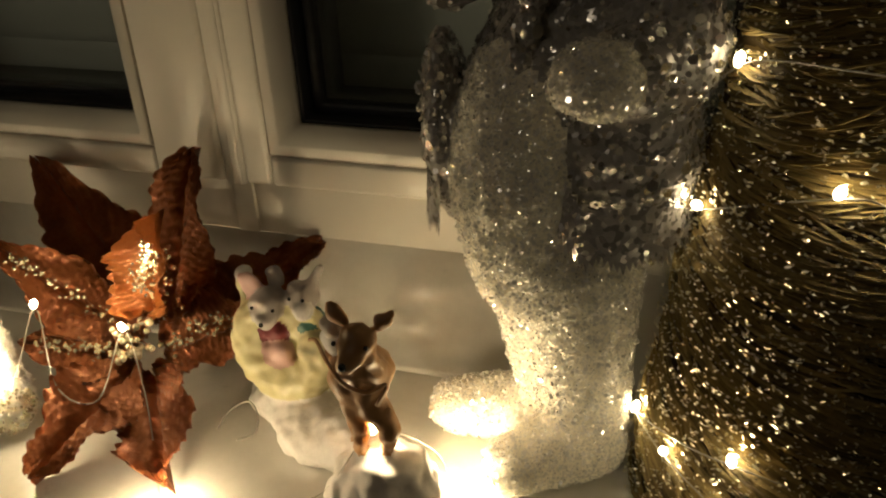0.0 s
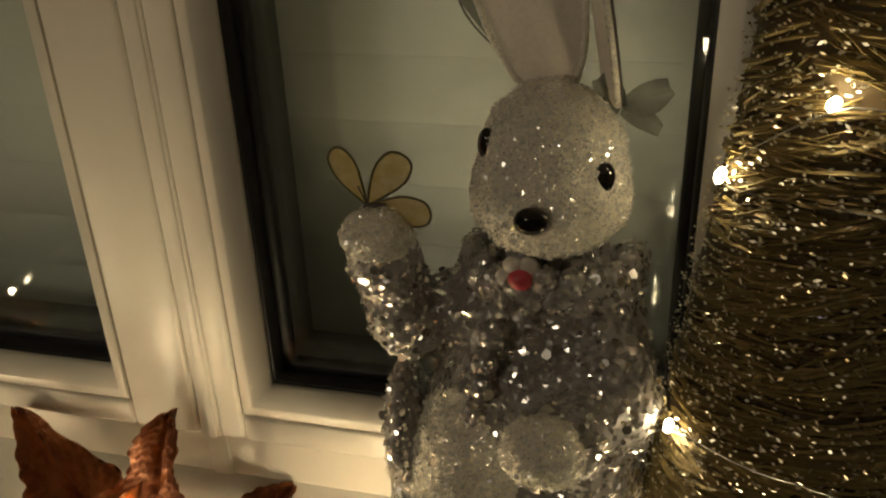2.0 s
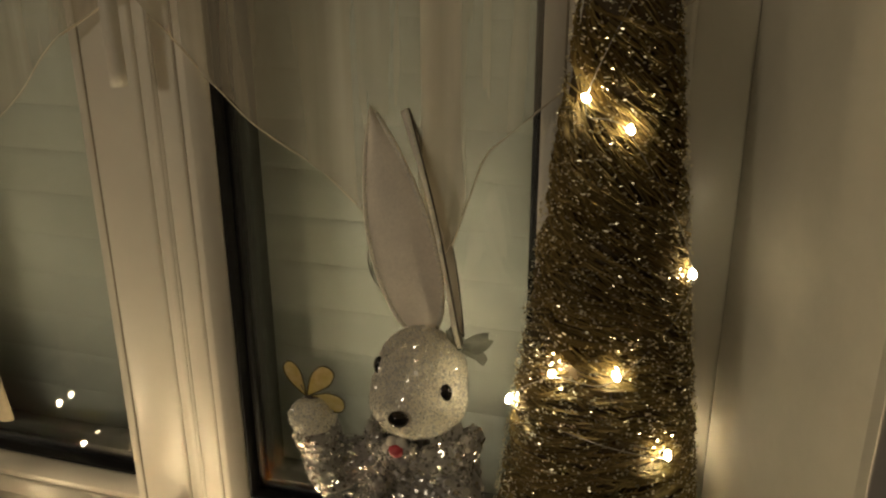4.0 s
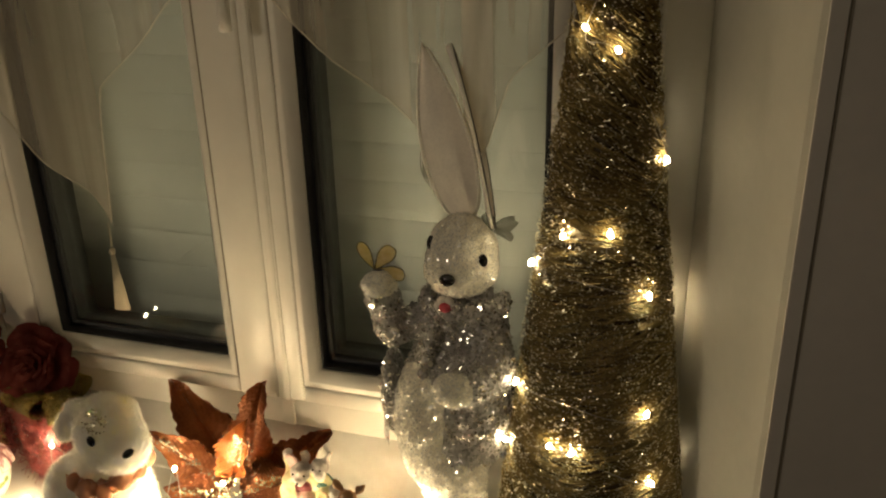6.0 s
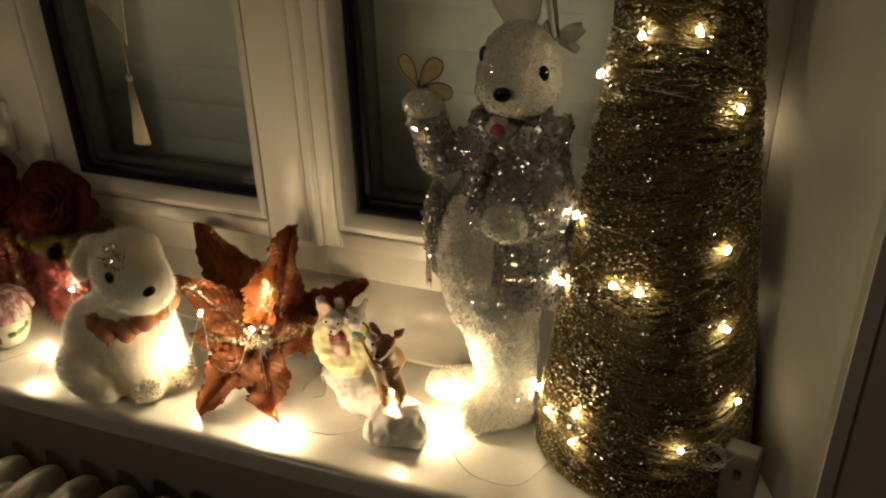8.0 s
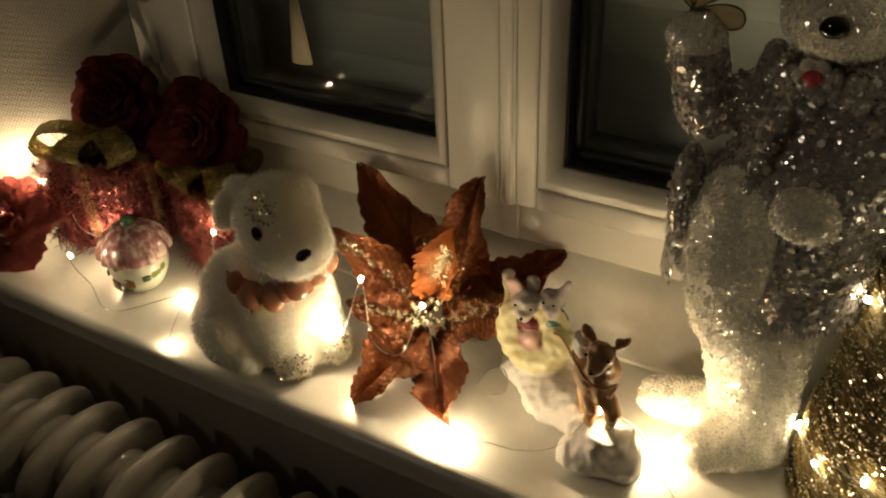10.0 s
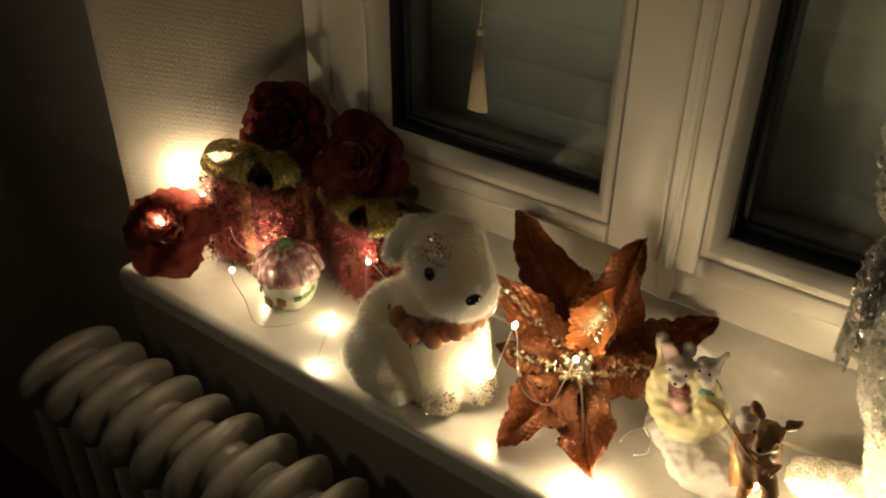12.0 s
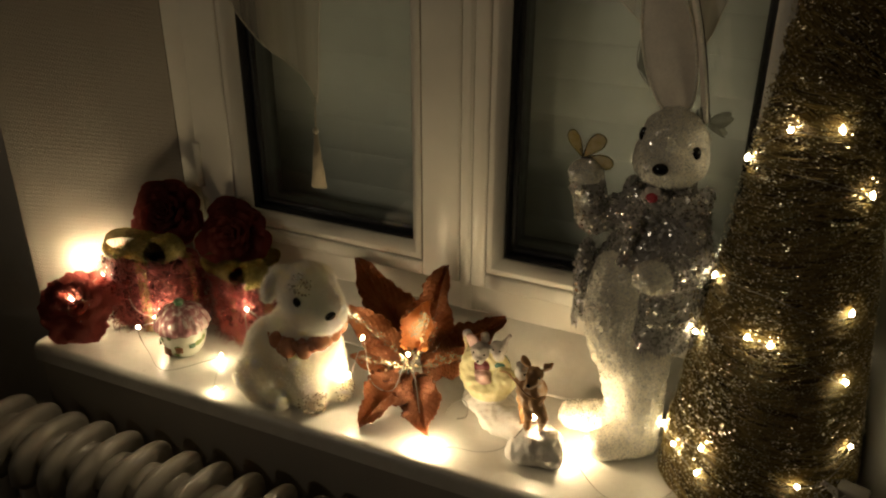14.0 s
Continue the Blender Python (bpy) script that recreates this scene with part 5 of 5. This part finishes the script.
Z = SILL + 0.003
string("warm white fairy lights lying along the sill among ornaments", [
    (-0.905, 0.384, 0.977, 0.008), (-0.928, 0.378, 0.992, 0.018), (-0.925, 0.345, 0.99, 0), (-0.901, 0.310, 0.970, 0.020), (-0.90, 0.385, 0.99, 0), (-0.893, 0.410, 1.005, 0.006), (-0.83, 0.365, 0.95, 0), (-0.788, 0.369, 0.931, 0.009),
    (-0.750, 0.294, 0.966, 0.008), (-0.755, 0.310, 0.915, 0), (-0.715, 0.300, Z, 0), (-0.657, 0.363, Z + 0.002, 0.0035), (-0.64, 0.33, Z, 0), (-0.609, 0.288, Z, 0.004), (-0.60, 0.36, Z, 0), (-0.622, 0.395, 0.975, 0.007),
    (-0.56, 0.40, 0.93, 0), (-0.46, 0.385, 0.93, 0), (-0.445, 0.334, 0.958, 0.008), (-0.412, 0.345, 0.943, 0.010), (-0.408, 0.384, 0.986, 0.003), (-0.38, 0.355, 0.940, 0), (-0.343, 0.352, 0.938, 0),
    (-0.333, 0.382, 0.979, 0.008), (-0.313, 0.365, 0.945, 0), (-0.295, 0.34, 0.915, 0), (-0.268, 0.306, Z, 0.032), (-0.235, 0.320, Z, 0), (-0.20, 0.325, Z, 0), (-0.165, 0.335, 0.91, 0),
    (-0.132, 0.350, 0.955, 0.022), (-0.105, 0.385, 0.915, 0), (-0.087, 0.372, Z + 0.004, 0.018), (-0.04, 0.325, Z, 0), (-0.01, 0.31, Z, 0), (0.03, 0.315, Z, 0), (0.062, 0.325, 0.93, 0)])


loops = holder("wire_loop", "loose loop of thin clear light wire lying on the sill", "wire")
part("wire", tube(bmesh.new(), spline([(-0.276, 0.388, Z - 0.001), (-0.270, 0.398, 0.905), (-0.258, 0.406, 0.910), (-0.248, 0.400, 0.905), (-0.246, 0.390, Z - 0.001), (-0.256, 0.380, Z - 0.001)], 6), 0.0008, 5), CLEAR_WIRE, loops)


def on_cone(angle, z, lift=0.008):
    r = R0 - KR * (z - SILL) + lift
    return (AX + r * math.cos(radians(angle)), AY + r * math.sin(radians(angle)), z)


string("warm white fairy lights wound round the cone tree", [
    (*on_cone(-121, 0.947), 0.0006), (*on_cone(-144, 0.955), 0.0020), (*on_cone(-166, 0.951), 0.0014), (*on_cone(-150, 0.966), 0), (*on_cone(-122, 0.982), 0.0024), (*on_cone(-66, 0.971), 0.0005), (*on_cone(-33, 1.011), 0.0005), (*on_cone(45, 1.04), 0.0003),
    (*on_cone(-45, 1.102), 0.0005), (*on_cone(-96, 1.142), 0.0007), (*on_cone(-111, 1.143), 0.0007), (*on_cone(-157, 1.105), 0.0006), (*on_cone(-176, 1.089), 0.0010), (*on_cone(178, 1.13), 0), (*on_cone(-153, 1.187), 0.0004), (*on_cone(-110, 1.20), 0), (*on_cone(-48, 1.186), 0.0005),
    (*on_cone(48, 1.25), 0.0006), (*on_cone(-45, 1.317), 0.0005), (*on_cone(-90, 1.335), 0), (*on_cone(-157, 1.330), 0.0007), (*on_cone(-117, 1.377), 0.0007), (*on_cone(-78, 1.385), 0.0005), (*on_cone(-17, 1.450), 0.0004),
    (*on_cone(-78, 1.561), 0.0005), (*on_cone(-116, 1.580), 0.0006), (*on_cone(-50, 1.687), 0.0006)], 0.0005, share_of=TREE)


# ---- curtain and handle ----
def valance():
    c = holder("valance_curtain", "sheer beige valance with pointed hem hanging before the window", "curtain")
    hem = [(-0.82, 1.60), (-0.661, 1.407), (-0.552, 1.325), (-0.530, 1.290), (-0.520, 1.40), (-0.510, 1.48), (-0.377, 1.600), (-0.297, 1.648), (-0.232, 1.567), (-0.084, 1.459), (-0.011, 1.398), (0.030, 1.515), (0.091, 1.569), (0.21, 1.66)]
    for lo, hi, y0, seed in ((0, 7, 0.497, 1), (6, 13, 0.495, 2)):
        bm = bmesh.new()
        cols, rows = 60, 10
        grid = []
        for i in range(cols + 1):
            x = hem[lo][0] + (hem[hi][0] - hem[lo][0]) * i / cols
            zb = np.interp(x, [p[0] for p in hem], [p[1] for p in hem])
            col = []
            for j in range(rows + 1):
                z = zb + (TOP - 0.06 - zb) * j / rows
                y = y0 + 0.006 * math.sin(x * 55 + seed) + 0.003 * math.sin(x * 131 + z * 6)
                col.append(bm.verts.new((x, y, z)))
            grid.append(col)
        for a, b in zip(grid, grid[1:]):
            for j in range(rows):
                bm.faces.new((a[j], b[j], b[j + 1], a[j + 1]))
        part("panel", bm, SHEER, c)
    # seams along the hems and the loose tail between the panels
    for lo, hi, y0, seed in ((0, 7, 0.497, 1), (6, 13, 0.495, 2)):
        line = []
        for i in range(81):
            x = hem[lo][0] + (hem[hi][0] - hem[lo][0]) * i / 80
            line.append((x, y0 + 0.006 * math.sin(x * 55 + seed) - 0.0005, np.interp(x, [p[0] for p in hem], [p[1] for p in hem])))
        part("seam", tube(bmesh.new(), line, 0.0009, 5), SHEER_SEAM, c)
    tail = bmesh.new()
    rows = []
    for i in range(25):
        u = i / 24
        z = TOP - 0.06 + (1.393 - TOP + 0.06) * u
        xr = np.interp(z, [1.393, 1.47, 1.50, 1.60, 2.2], [-0.017, 0.018, 0.012, 0.011, 0.014])
        xl = np.interp(z, [1.393, 1.44, 1.60, 2.2], [-0.019, -0.022, -0.024, -0.026])
        rows.append([tail.verts.new((xl + (xr - xl) * j / 8, 0.488 + 0.003 * math.sin(j * 0.9 + 4 * u), z)) for j in range(9)])
    for r0, r1 in zip(rows, rows[1:]):
        for j in range(8):
            tail.faces.new((r0[j], r0[j + 1], r1[j + 1], r1[j]))
    part("tail", tail, SHEER_DENSE, c, "denser folded strip of the sheer cloth")
    part("rod", tube(bmesh.new(), [(WL + 0.005, 0.495, TOP - 0.07), (WR - 0.005, 0.495, TOP - 0.07)], 0.006, 10), PVC, c)
    cream = plain("cream_tassel", (0.46, 0.40, 0.29), 0.8, grain=0.12, scale=300, bump=0.3)
    for x, z in ((-0.535, 1.285),):
        b = bmesh.new()
        bmesh.ops.create_cone(b, cap_ends=True, segments=14, radius1=0.013, radius2=0.003, depth=0.085, matrix=Matrix.Translation((x, 0.491, z - 0.078)) @ Matrix.Diagonal((1, 0.5, 1, 1)))
        ball(b, (x, 0.491, z - 0.032), (0.005, 0.004, 0.005), 8, 6)
        tube(b, [(x, 0.491, z - 0.032), (x, 0.493, z + 0.01)], 0.001, 5)
        part("tassel", b, cream, c, "cream cone-shaped tassel")


valance()
hd = holder("window_handle", "white plastic window handle pointing down on the casement", "handle")
part("rosette", boxed((-0.317, 0.500, 1.645), (-0.289, 0.5145, 1.715), 0.004), PVC, hd)
part("lever", tube(bmesh.new(), spline([(-0.303, 0.508, 1.68), (-0.303, 0.481, 1.68), (-0.303, 0.472, 1.665), (-0.304, 0.473, 1.615), (-0.305, 0.475, 1.56)], 4), [0.009] * 9 + [0.008] * 8, 10), PVC, hd)


# ---- the battery box of the lights at the tree's foot ----
def battery_box():
    clear = plain("smoky_plastic", (0.30, 0.28, 0.24), 0.25, grain=0.1, scale=60, Transmission_Weight=0.35)
    b = holder("battery_box", "small grey plastic battery box of the lights standing beside the tree", "battery box", at=(0.254, 0.368, SILL + 0.001))
    b.rotation_euler = (0, 0, radians(-14))
    case = part("case", boxed((-0.018, -0.012, 0), (0.018, 0.012, 0.074), 0.004, 3), clear, b)
    part("lid", boxed((-0.0185, -0.0125, 0.060), (0.0185, 0.0125, 0.0622), 0.0008), clear, case)
    part("switch", boxed((-0.004, -0.0135, 0.040), (0.004, -0.0115, 0.052), 0.0006), BLACK_BEAD, b, "black slide switch")
    rng = random.Random(12)
    pts = [Vector((0.0, 0.0, 0.073))]
    for q in range(26):
        a = q * 1.9 + rng.uniform(-0.5, 0.5)
        pts.append(Vector((-0.026 + 0.014 * math.cos(a), -0.020 + 0.006 * math.sin(a) * rng.uniform(0.5, 1.1), 0.062 + 0.014 * math.sin(a) + 0.006 * rng.random())))
    part("wire", tube(bmesh.new(), spline(pts, 5), 0.0007, 5), CLEAR_WIRE, b, "tangle of thin clear silver wire")


battery_box()
